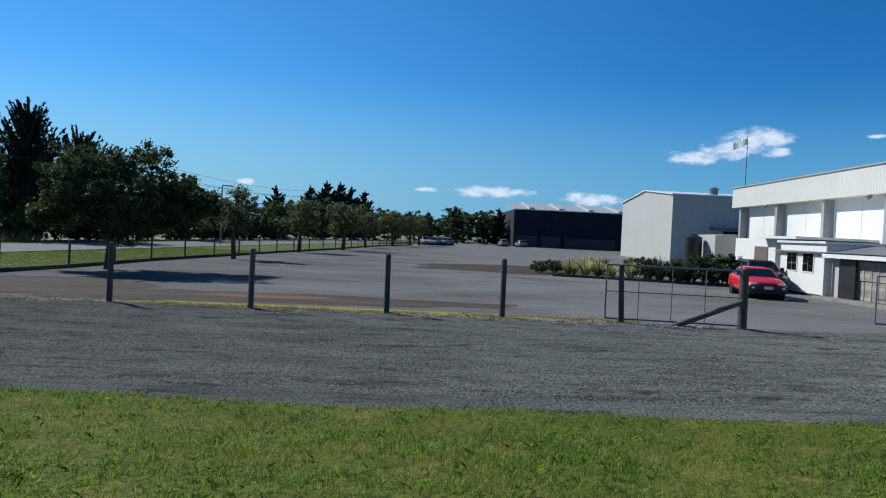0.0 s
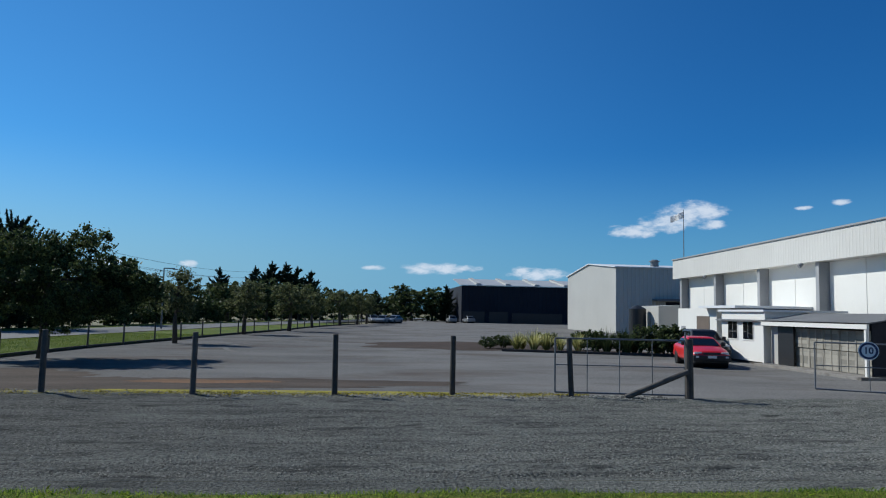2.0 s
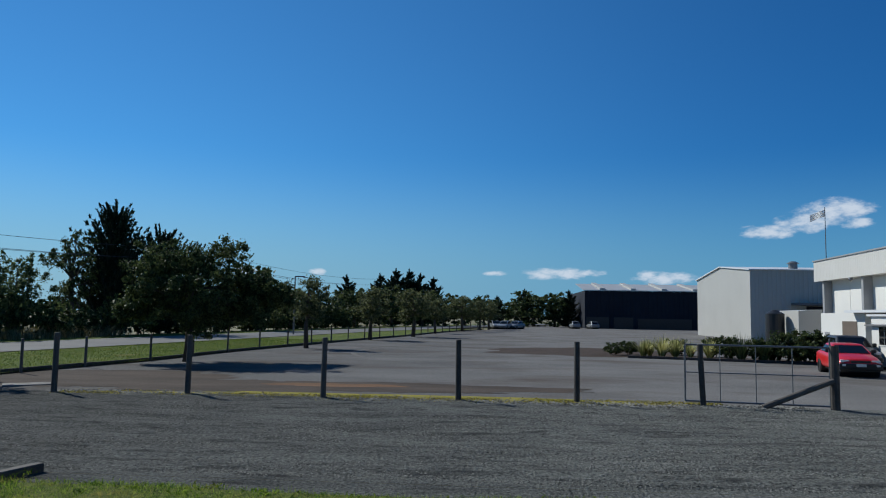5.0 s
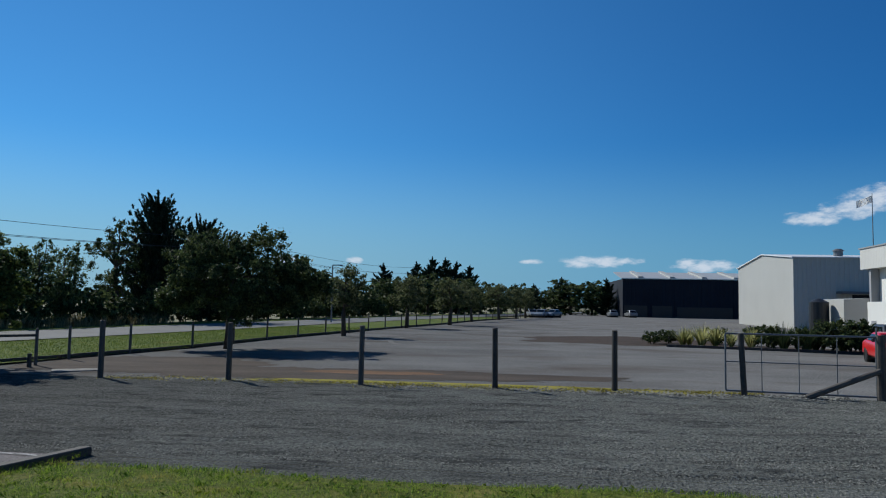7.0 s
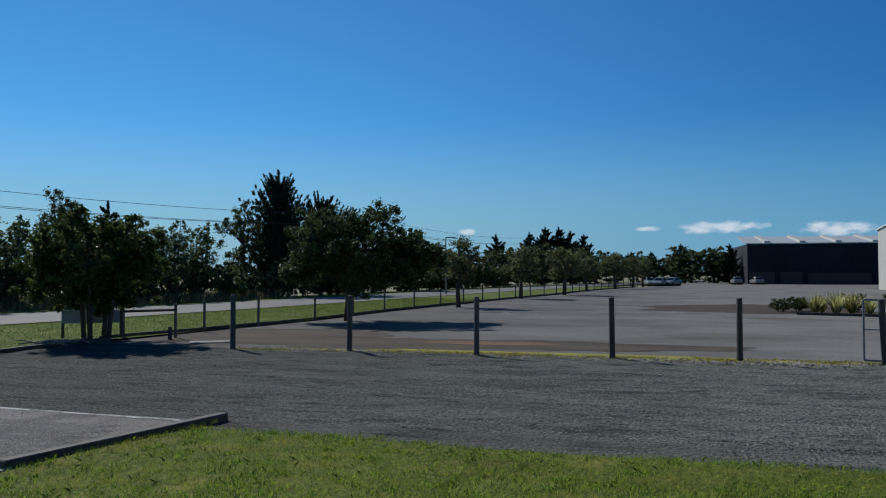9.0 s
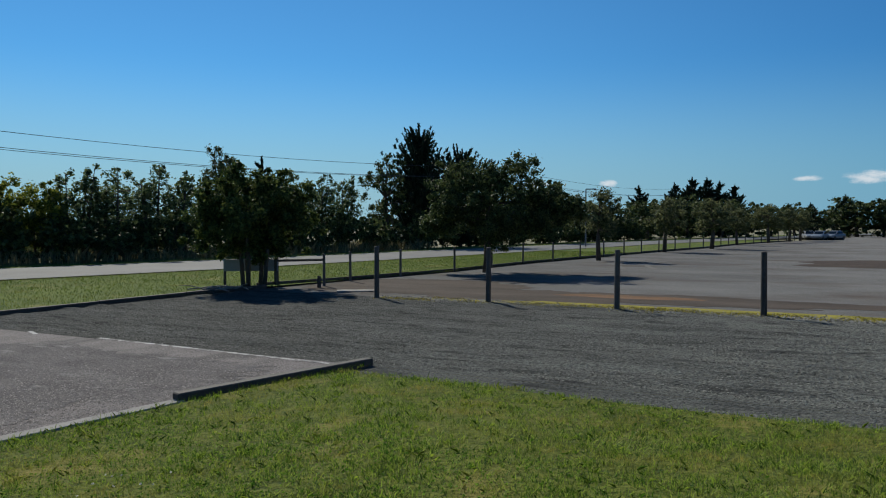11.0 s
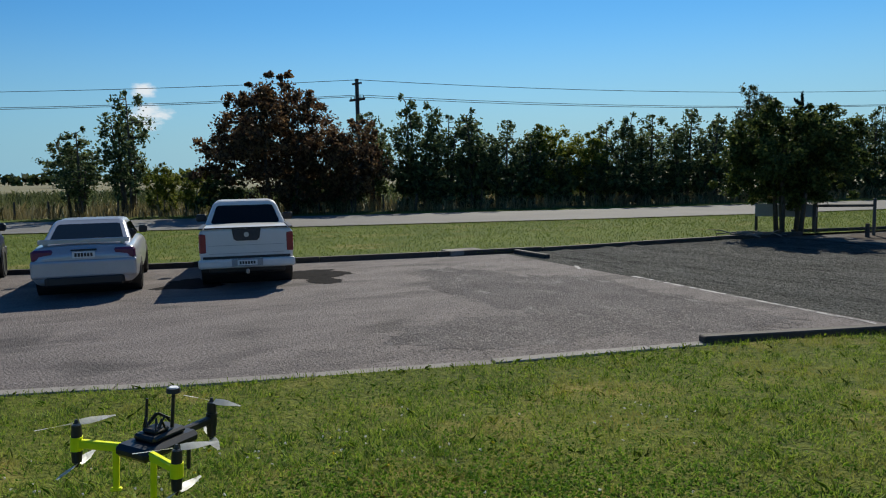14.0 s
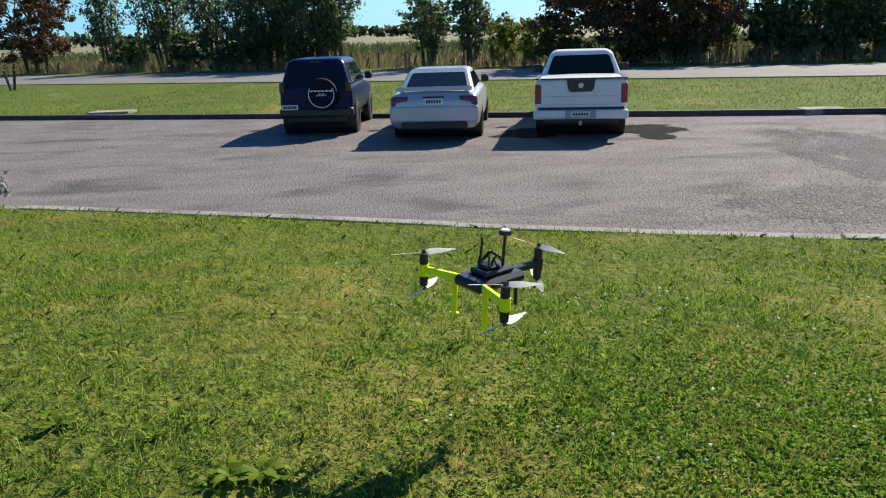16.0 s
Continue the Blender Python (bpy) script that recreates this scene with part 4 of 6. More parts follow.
def conifer(name, label, m, height, rx, mat, seed, per=12, leaf=0.07, group="", whorl=0.42, up=0.35, taper=0.85, long=5.0, fan=9):
    """Spiky conifer: whorls of upswept branches set with needle sprays, each ending in a bare-tipped shoot."""
    rng = random.Random(seed)
    bm, cs, rs, ways = BM(), [], [], []
    chain(bm, [(0, 0, -0.05), (0.05, 0, height * 0.5), (0, 0, height * 0.98)], [0.022 * height, 0.014 * height, 0.02], 8)
    z = height * 0.06
    while z < height * 0.95:
        f = z / height
        wide = rx * (1 - f) ** taper * rng.uniform(0.75, 1.1) + 0.12
        for k in range(fan if f < 0.75 else max(5, fan - 3)):
            a = rng.uniform(0, 2 * math.pi)
            w = wide * rng.uniform(0.5, 1.2)
            rise = up * rng.uniform(0.7, 1.4)

            def at(g):
                return Vector((math.cos(a) * w * g, math.sin(a) * w * g, z + w * (rise * g ** 1.9 - 0.10 * math.sin(math.pi * g))))
            chain(bm, [at(0), at(0.5), at(1.0)], [0.05, 0.032, 0.010], 4)
            for j in range(8):
                g = 0.16 + 0.92 * j / 7
                t = (at(g + 0.05) - at(g - 0.05)).normalized()
                cs.append(tuple(at(g)))
                rs.append(max(0.5 * leaf, w * (0.20 - 0.165 * g)))
                ways.append(tuple((t + Vector((0, 0, 0.25))).normalized()))
        z += whorl
    for k in range(14):
        cs.append((0, 0, height * (0.88 + 0.0095 * k)))
        rs.append(height * (0.022 - 0.0014 * k))
        ways.append((0, 0, 1))
    return tree_thing(name, label, "tree", m, group, bm, leaf_mesh("crown", cs, rs, per, leaf, mat, seed, squash=1.0, long=long, ways=ways))


def spot(x, y, z=0.0, s=1.0, sz=None):
    return Matrix.Translation((x, y, z)) @ Matrix.Rotation(random.uniform(0, 6.28), 4, "Z") @ Matrix.Diagonal((s, s, sz or s, 1))


def again(ob, x, y, z, s, sz=None):
    """A turned and resized copy of a tree."""
    c = copy_thing(ob, Matrix.Translation((x, y, z)) @ Matrix.Rotation(random.uniform(0, 6.28), 4, "Z"))
    c.scale = (s, s, sz or s)
    return c


# the two broad trees by the fence
round_tree("tree", "bushy dark evergreen tree on several stems by the fence", pose(-17.25, 20.3, 0.0, 0, 0, 40.4), 4.6, 2.3, 0.7, 5, L_GREEN, 11, 300, 190, 0.066, 0.44,
           shape=[(-1.15, 0, 2.0, 1.1), (1.15, 0, 2.0, 1.1), (0, 0, 1.9, 1.2), (-0.9, 0.2, 3.15, 1.1), (0.9, 0, 3.2, 1.15), (0, 0, 3.5, 1.05), (0, -1.0, 2.3, 1.2), (0, 1.0, 2.6, 1.3), (-1.45, 0, 2.7, 0.85), (1.45, 0, 2.8, 0.85), (0.2, 0.2, 1.5, 0.8)])
round_tree("tree", "broad dark evergreen tree with a dense lobed crown", pose(-13.3, 31.9, 0.0, 0, 0, 22.6), 5.9, 3.0, 0.9, 1, L_DARK, 5, 420, 190, 0.07, 0.50,
           shape=[(-1.45, 0.2, 4.25, 1.35), (1.35, 0.0, 4.35, 1.45), (-0.1, 0.3, 4.4, 1.2), (0.0, 0.8, 3.3, 1.9), (-1.5, -0.3, 2.7, 1.5), (1.5, -0.2, 2.8, 1.5), (0.0, -1.2, 3.0, 1.6), (-0.6, 1.4, 2.9, 1.6), (2.8, 0.1, 3.3, 0.85), (3.75, 0.3, 2.95, 0.75), (2.6, 0.0, 2.2, 0.9), (-2.2, 0.2, 2.2, 0.8), (0.6, 0.0, 1.9, 1.3)])
# lightly leaved young trees along the roadside fence
row = round_tree("young_tree", "small olive-green tree in the row along the fence", pose(-11.65, 46.2, 0), 4.7, 1.75, 1.35, 1, L_FEATHER, 21, 90, 90, 0.075, 0.5, "trees along the fence")
for x, y, s, sz in ((-10.5, 63.6, 1.15, 1.0), (-8.0, 75.0, 1.35, 1.05), (-6.9, 90.0, 1.1, 0.92), (-4.2, 104.7, 1.4, 1.1), (-2.0, 114.5, 1.25, 1.0), (-0.6, 121.0, 1.3, 1.0)):
    again(row, x, y, 0, s, sz)

# trees and shrubs of the hedgerow beyond the road
gum_a = tall_tree("gum_tree", "slim dark gum tree with tufted open crown", pose(-45.6, 1.5, 0), 7.4, 2.3, L_GUM, 31, 4, 52, 0.112, "hedgerow gum trees")
gum_b = tall_tree("gum_tree", "many-stemmed gum tree with ragged dark crown", pose(-49.4, -7.2, 0), 7.8, 2.7, L_GUM, 32, 6, 52, 0.112, "hedgerow gum trees")
gum_c = tall_tree("gum_tree", "tall ragged gum tree with slim tips", pose(-41.8, 17.6, 0), 6.9, 2.0, L_GUM, 33, 5, 52, 0.112, "hedgerow gum trees")
for src, x, y, h in ((gum_b, -55.3, -20.2, 8.4), (gum_a, -58.0, -26.0, 8.0), (gum_b, -52.6, -13.6, 6.9), (gum_c, -46.8, -1.2, 5.0), (gum_a, -51.4, -10.6, 6.9), (gum_a, -43.5, 15.3, 6.3),
                  (gum_a, -41.5, 19.3, 6.0), (gum_c, -40.9, 21.0, 5.9), (gum_a, -40.4, 22.6, 5.6), (gum_c, -38.6, 29.9, 5.7), (gum_a, -38.0, 32.0, 5.9), (gum_a, -37.6, 34.5, 6.3),
                  (gum_c, -37.2, 36.6, 5.7), (gum_c, -40.2, 24.4, 4.9), (gum_b, -36.2, 47.5, 6.6), (gum_c, -36.0, 43.0, 5.9), (gum_c, -35.2, 53.0, 6.3), (gum_a, -35.4, 50.0, 6.6), (gum_b, -64.0, -40.0, 8.5), (gum_b, -50.6, -9.0, 7.4), (gum_b, -52.0, -11.6, 7.6), (gum_c, -53.4, -16.6, 7.4)):
    again(src, x, y, 0, 1.0 + random.uniform(-0.08, 0.08), h / {gum_a: 7.4, gum_b: 7.8, gum_c: 6.9}[src])
rb = round_tree("copper_tree", "large spreading tree with copper-brown leaves", pose(-42.4, 9.3, 0), 7.6, 4.9, 0.4, 4, L_RED, 41, 280, 150, 0.12, 0.8)
round_tree("copper_tree", "lower copper-brown tree beside the large one", pose(-41.4, 13.2, 0), 5.2, 2.6, 0.4, 2, L_RED, 43, 130, 160, 0.10, 0.65)
round_tree("copper_tree", "copper-brown tree at the edge of the field", pose(-57.0, -31.0, 0), 8.0, 4.2, 0.6, 3, L_RED, 44, 160, 140, 0.13, 0.8)
bush = round_tree("hedge_bush", "dense dark green roadside bush", pose(-40.2, 25.8, 0), 5.2, 2.4, 0.1, 3, L_YELLOW, 51, 120, 150, 0.09, 0.6, "hedgerow bushes")
shrub = round_tree("hedge_bush", "low dark roadside bush", pose(-41.6, 17.0, 0), 3.2, 2.1, 0.0, 3, L_DARK, 52, 60, 34, 0.18, 0.6, "hedgerow bushes")
again(bush, -39.0, 28.0, 0, 0.85, 0.9)
again(bush, -44.6, 3.1, 0, 0.42, 0.6)
again(bush, -44.3, 5.0, 0, 0.55, 0.55)
for k in range(42):
    y = 10.5 + k * 2.5
    if 15.2 < y < 17.2:
        continue
    again(shrub, along(ROAD_FAR, y) - 4.3 - random.uniform(0, 1.5), y, 0, random.uniform(0.75, 1.05), random.uniform(0.62, 1.1))
for x, y, s in ((-50.0, -9.8, 0.8), (-50.5, -12.5, 0.9), (-52.0, -15.0, 0.9), (-53.5, -18.5, 1.0), (-56, -23, 1.0), (-43.2, 6.5, 0.9), (-43.0, 10.6, 0.9), (-42.4, 12.6, 0.8)):
    again(shrub, x, y, 0, s, s * 0.8)
pale = tall_tree("birch_tree", "pale feathery birch-like tree", pose(-35.4, 38.8, 0), 7.7, 2.2, L_OLIVE, 61, 6, 120, 0.075)
conifer("conifer", "tall dark spiky conifer", pose(-34.4, 65.0, 0), 11.6, 3.9, L_PINE, 71, 15, 0.10, "", 0.40, 0.85, 0.62, 5.0, 11)
conifer("conifer", "dark spiky conifer beside the tall one", pose(-31.0, 67.5, 0), 9.4, 3.9, L_PINE, 72, 15, 0.10, "", 0.40, 0.85, 0.6, 5.0, 11)
round_tree("tree", "airy dark tree beside the conifer", pose(-36.2, 61.5, 0), 9.6, 2.6, 1.0, 1, L_DARK, 73, 70, 160, 0.10, 0.7)
conifer("conifer", "small dark conifer in the hedgerow", pose(-38.2, 46.0, 0), 7.4, 2.0, L_PINE, 74, 14, 0.07)
far_a = round_tree("far_tree", "dark round tree in the distance", pose(-30.0, 88.0, 0), 7.6, 4.3, 0.2, 1, L_DARK, 81, 90, 42, 0.30, 0.95, "distant trees")
for x, y, s, sz in ((-27.0, 84.0, 0.6, 0.9), (-33.0, 78.0, 0.9, 0.7), (-32.0, 72.0, 0.95, 0.65), (-26.5, 97.0, 0.85, 0.65), (-25.0, 108.0, 0.9, 0.7), (-22.0, 118.0, 1.0, 0.8), (-24, 128, 1.2, 0.8), (-18.0, 132.0, 1.2, 0.95),
                    (-13.5, 142.0, 1.2, 0.9), (-10, 152, 1.1, 0.85), (-6, 160, 1.15, 0.85), (-2.0, 172.0, 1.1, 0.9), (9.5, 172.0, 1.5, 1.05), (14.0, 170.0, 1.25, 1.0), (4.0, 200.0, 1.2, 0.9), (17.5, 185, 1.0, 1.0), (-30, 150, 1.5, 0.85), (-36, 120, 1.3, 0.75)):
    again(far_a, x, y, 0, s, sz)
far_c = conifer("far_conifer", "dark conifer in a distant group", pose(-20.0, 152.0, 0), 11.4, 4.6, L_PINE, 91, 7, 0.19, "distant conifers", 0.62, 0.30, 0.8, 5.0, 8)
for x, y, s in ((-23.0, 150.0, 0.9), (-17.5, 154.0, 1.0), (-15.0, 153.0, 0.93), (-12.5, 156.0, 0.88), (-27.5, 138.0, 0.82), (17.0, 168.0, 0.72), (7.5, 176, 0.75), (1.0, 180.0, 0.62), (-20, 146, 0.85)):
    again(far_c, x, y, 0, s)
# far woods along the horizon
me = leaf_mesh("far_woods", [(-430 * math.cos(a) + 0 * a, 430 * math.sin(a), 3.2 + 2.0 * noise.noise(Vector((a * 9, 0, 4)))) for a in np.arange(-0.75, 1.62, 0.011)], [5.2] * 216, 34, 2.4, L_DARK, 95, squash=0.6)
tagged(new("far_woods", me), "dark line of far woods on the horizon", "woods", "", "stuff")
again(far_a, -260.0, -8.0, 0, 2.0, 1.6)


def blade_mesh(name, pos, height, width, mat, seed, lean=0.45, bend=0.5, plain=False):
    """Grass blades, each a bent tapering strip."""
    rng = np.random.default_rng(seed)
    n = len(pos)
    a = rng.random(n) * 2 * np.pi
    h = height * (0.45 + 0.9 * rng.random(n))
    w = width * (0.6 + 0.8 * rng.random(n))
    side = np.stack([np.cos(a), np.sin(a), 0 * a], 1)
    b = rng.random(n) * 2 * np.pi
    out = np.stack([np.cos(b), np.sin(b), 0 * b], 1) * (lean * rng.random(n) * h)[:, None]
    up = np.array([0, 0, 1.0])
    mid = pos + out * 0.4 + up * (h * 0.6)[:, None]
    tip = pos + out * (1 + bend) + up * (h * (1 - 0.25 * rng.random(n)))[:, None]
    if plain:
        verts = np.stack([pos - side * w[:, None] / 2, pos + side * w[:, None] / 2, tip], 1).reshape(-1, 3)
    else:
        verts = np.stack([pos - side * w[:, None] / 2, pos + side * w[:, None] / 2, mid + side * w[:, None] * 0.35, tip, mid - side * w[:, None] * 0.35], 1).reshape(-1, 3)
    c = 3 if plain else 5
    me = bpy.data.meshes.new(name)
    me.vertices.add(c * n)
    me.vertices.foreach_set("co", verts.ravel())
    me.loops.add(c * n)
    me.loops.foreach_set("vertex_index", np.arange(c * n, dtype=np.int32))
    me.polygons.add(n)
    me.polygons.foreach_set("loop_start", np.arange(0, c * n, c, dtype=np.int32))
    me.update(calc_edges=True)
    me.materials.append(mat)
    return me


# tall dry grass along the far side of the road
rng = np.random.default_rng(7)
yy = rng.uniform(-60, 60, 26000)
xx = np.interp(yy, [p[0] for p in ROAD_FAR], [p[1] for p in ROAD_FAR]) - rng.uniform(2.2, 9.0, len(yy))
tagged(new("dry_grass", blade_mesh("dry_grass", np.stack([xx, yy, 0 * xx - 0.05], 1), 0.95, 0.03, M_DRYGRASS, 8, 0.5)), "tall dry grass beyond the road", "grass", "", "stuff")
# field crop, pale and low
yy = rng.uniform(-60, 45, 16000)
xx = np.interp(yy, [p[0] for p in ROAD_FAR], [p[1] for p in ROAD_FAR]) - rng.uniform(10, 80, len(yy))
tagged(new("field_growth", blade_mesh("field_growth", np.stack([xx, yy, 0 * xx - 0.1], 1), 1.0, 0.12, L_OLIVE, 9, 0.6)), "low growth of the open field", "field", "", "stuff")

# wire fence posts at the field edge
fpost = thing("field_fence_post", "thin dark field fence post", "fence post", pose(-49.0, -8.0, 0), "field fence posts")
bm = BM()
tube(bm, (0, 0, -0.1), (0, 0, 1.05), 0.06, 0.055, 7)
part("post", bm, M_DARKWOOD, fpost)
for k in range(14):
    y = -6.2 + 1.75 * k
    copy_thing(fpost, pose(along(ROAD_FAR, y) - 3.6, y, 0, random.uniform(-3, 3), random.uniform(-3, 3), 0))


# ---------------------------------------------------------------- flax and shrubs on the island bed
M_FLAX = leafy("flax_leaf", (0.16, 0.17, 0.05), (0.62, 0.58, 0.24), thin=0.3)
M_FLAXD = leafy("flax_leaf_dark", (0.03, 0.05, 0.02), (0.10, 0.13, 0.05), thin=0.2)


def flax(label, m, height, mat, count, seed, group):
    root = thing("flax_bush", label, "plant", m, group)
    rng = random.Random(seed)
    bm = BM()
    for k in range(count):
        a, l, tilt = rng.uniform(0, 6.28), height * rng.uniform(0.7, 1.15), rng.uniform(0.1, 0.85)
        d, sd = Vector((math.cos(a), math.sin(a), 0)), Vector((-math.sin(a), math.cos(a), 0))
        prev = None
        for j in range(4):
            f = j / 3
            p = d * (0.1 + l * tilt * f ** 1.4) + Vector((0, 0, l * f * (1 - 0.45 * tilt * f)))
            w = 0.04 * (1 - f) + 0.004
            pair = (bm.verts.new(p - sd * w), bm.verts.new(p + sd * w))
            if prev:
                bm.faces.new((prev[0], prev[1], pair[1], pair[0]))
            prev = pair
    part("leaves", bm, mat, root)
    return root


f1 = flax("yellow-striped flax bush on the planted bed", pose(9.6, 43.2, 0), 1.35, M_FLAX, 110, 1, "flax bushes")
for x, y, s in ((8.7, 43.8, 0.85), (10.4, 43.4, 0.9), (12.1, 42.6, 0.95), (11.3, 43.6, 0.75), (9.3, 45.0, 0.8)):
    again(f1, x, y, 0, s)
f2 = flax("dark green flax bush on the planted bed", pose(13.4, 41.3, 0), 1.5, M_FLAXD, 130, 2, "dark flax bushes")
for x, y, s in ((14.4, 40.8, 1.0), (15.1, 41.6, 0.9), (17.6, 40.6, 1.0), (16.6, 42.0, 1.1)):
    again(f2, x, y, 0, s)
gs = round_tree("shrub", "dense dark green shrub on the planted bed", pose(15.4, 40.6, 0), 1.75, 1.15, 0.0, 3, L_DARK, 55, 60, 60, 0.085, 0.32, "bed shrubs")
for x, y, s, sz in ((16.4, 40.3, 1.1, 1.05), (17.2, 40.9, 1.0, 0.95), (14.2, 41.2, 0.8, 0.75), (12.9, 41.9, 0.75, 0.8), (17.9, 40.2, 0.8, 0.8), (13.0, 45.2, 0.8, 0.7), (7.3, 45.5, 0.7, 0.45), (8.3, 46.2, 0.7, 0.5), (11.2, 46.5, 0.9, 0.6)):
    again(gs, x, y, 0, s, sz)
bed = BM()
for (xa, ya), (xb, yb) in (((7.6, 42.6), (12.0, 41.2)), ((12.0, 41.2), (18.6, 38.9))):
    a, b = Vector((xa, ya, 0)), Vector((xb, yb, 0))
    box(bed, -(b - a).length / 2, (b - a).length / 2, -0.08, 0.08, -0.03, 0.14, Matrix.Translation((a + b) / 2) @ (b - a).to_track_quat("X", "Z").to_matrix().to_4x4())
setting("bed_edging", bed, M_DARKWOOD, "dark timber edging of the planted bed", "edging")
patch("planting_bed", 12.6, 43.4, 6.4, 2.3, 0.012, M_SOIL, "bare soil of the planted bed", "soil", -0.33, 31)

# ---------------------------------------------------------------- power pole and lines
pp = thing("power_pole", "dark timber power pole with a crossarm", "power pole", pose(-46.8, 15.5, 0))
bm = BM()
tube(bm, (0, 0, -0.1), (0, 0, 8.4), 0.17, 0.12, 10)
part("pole", bm, M_DARKWOOD, pp)
bm = BM()
box(bm, -0.75, 0.75, -0.06, 0.06, 7.0, 7.14, pose(0, 0, 0, 0, 0, 20))
part("crossarm", bm, M_DARKWOOD, pp)
bm = BM()
box(bm, -0.45, 0.45, -0.05, 0.05, 8.05, 8.16, pose(0, 0, 0, 0, 0, 20))
part("crossarm", bm, M_DARKWOOD, pp)
for u in (-0.65, -0.3, 0.3, 0.65):
    bm = BM()
    tube(bm, (u * 0.94, u * 0.34, 7.14), (u * 0.94, u * 0.34, 7.32), 0.04, 0.03, 7)
    part("insulator", bm, M_CONCRETE, pp)
M_WIRE = material("wire", (0.03, 0.03, 0.035), (0.06, 0.06, 0.065), 4, 20, 0.6, bump=0)


def wire(a, b, sag, r=0.016):
    bm = BM()
    a, b = Vector(a), Vector(b)
    pts = [a.lerp(b, k / 16) - Vector((0, 0, sag * 4 * (k / 16) * (1 - k / 16))) for k in range(17)]
    chain(bm, pts, [r] * 17, 4)
    tagged(new("power_line", mesh_of(bm, "power_line", M_WIRE)), "thin dark overhead power line", "power line")


for dx, z in ((0.35, 8.3), (-0.55, 7.32), (0.55, 7.32)):
    wire((-46.8 + dx, 15.5, z), (-29.5 + dx, 72.0, z), 0.9, 0.017)
    wire((-46.8 + dx, 15.5, z), (-66.5 + dx, -42.0, z + 0.1), 0.7, 0.017)
    wire((-29.5 + dx, 72.0, z), (-20.0 + dx, 128, z), 0.8, 0.017)
sl = thing("street_lamp", "slim street lamp with a long arm beyond the fence", "street lamp", pose(-19.6, 72.5, 0))
bm = BM()
chain(bm, [(0, 0, -0.1), (0, 0, 3), (0, 0, 5.8)], [0.09, 0.07, 0.06], 8)
part("pole", bm, M_STEEL, sl)
bm = BM()
box(bm, 0, 1.0, -0.05, 0.05, 5.75, 5.85)
part("arm", bm, M_STEEL, sl)
bm = BM()
box(bm, 0.8, 1.3, -0.1, 0.1, 5.68, 5.75, None, 0.02)
part("lamp_head", bm, M_STEEL, sl)

# sign board, cut branches and a stump under the bushy tree
nb = thing("notice_board", "plain grey board on two dark posts under the tree", "board", pose(-17.75, 20.75, 0.0, 0, 0, 32))
bm = BM()
box(bm, -0.95, 0.95, -0.03, 0.03, 0.55, 0.97, None, 0.01)
part("panel", bm, M_PILLAR, nb)
for x in (-0.92, 0.92):
    bm = BM()
    tube(bm, (x, 0.06, -0.1), (x, 0.06, 1.0), 0.05, 0.045, 8)
    part("post", bm, M_DARKWOOD, nb)
M_TWIG = material("cut_branch", (0.14, 0.12, 0.10), (0.32, 0.28, 0.24), 3, 30, 0.9, bump=0.2, space="object")
for k in range(26):
    r = random.Random(k)
    a, l = r.uniform(0, 3.1), r.uniform(0.5, 1.3)
    x, y = -17.4 + r.uniform(-0.7, 0.7), 18.7 + r.uniform(-0.7, 0.8)
    bm = BM()
    z = 0.03 + r.uniform(0, 0.14)
    chain(bm, [(-math.cos(a) * l / 2, -math.sin(a) * l / 2, 0.0), (0.03, 0.02, 0.05), (math.cos(a) * l / 2, math.sin(a) * l / 2, r.uniform(0, 0.06))], [0.022, 0.017, 0.008], 6)
    ob = tagged(new("cut_branch", mesh_of(bm, "cut_branch", M_TWIG)), "bare cut branch lying beside the kerb", "branch", "cut branches")
    ob.location = (x, y, z)
bm = BM()
tube(bm, (0, 0, -0.05), (0, 0, 0.42), 0.07, 0.06, 9)
tagged(new("stump_post", mesh_of(bm, "stump_post", M_DARKWOOD)), "short dark stump post at the fence end", "post").location = (-15.3, 21.45, 0)

# two short slanting stakes on the verge, and a pale tuft at the lawn corner
st = thing("verge_stakes", "two short dark stakes leaning apart on the verge", "stakes", pose(-36.8, -21.4, 0.05))
for s in (-1, 1):
    bm = BM()
    tube(bm, (0, s * 0.08, -0.05), (0, s * 0.26, 0.95), 0.06, 0.07, 8)
    part("stake", bm, M_BLACK, st)
M_SILVER = leafy("silver_leaf", (0.22, 0.23, 0.20), (0.5, 0.5, 0.46), thin=0.2)
round_tree("silver_shrub", "small silvery shrub at the lawn edge", pose(-10.55, -6.75, 0.04), 0.5, 0.36, 0.0, 3, M_SILVER, 57, 40, 40, 0.03, 0.12)


# ---------------------------------------------------------------- vehicles: x forward from the rear bumper, y to the car's left
def paint(name, low, high, metal=0.0, rough=0.28, coat=0.25, spec=0.5):
    return material(name, low, high, 3.0, 40.0, rough, metal=metal, bump=0.0, space="object", coat=coat, spec=spec)


P_WHITE = paint("paint_white", (0.62, 0.61, 0.575), (0.69, 0.68, 0.645))
P_SILVER = paint("paint_silver", (0.38, 0.385, 0.41), (0.45, 0.455, 0.48), 0.4, 0.28)
P_BLUE = paint("paint_blue", (0.002, 0.005, 0.030), (0.004, 0.012, 0.060), 0.0, 0.3, 0.0, 0.2)
P_RED = paint("paint_red", (0.50, 0.012, 0.014), (0.62, 0.02, 0.02))
P_BLACK = paint("paint_black", (0.006, 0.006, 0.007), (0.012, 0.012, 0.013), 0.0, 0.5)
P_GREY = paint("paint_grey", (0.16, 0.165, 0.17), (0.24, 0.245, 0.25))
M_TAIL = paint("tail_lamp", (0.22, 0.012, 0.02), (0.34, 0.02, 0.03))
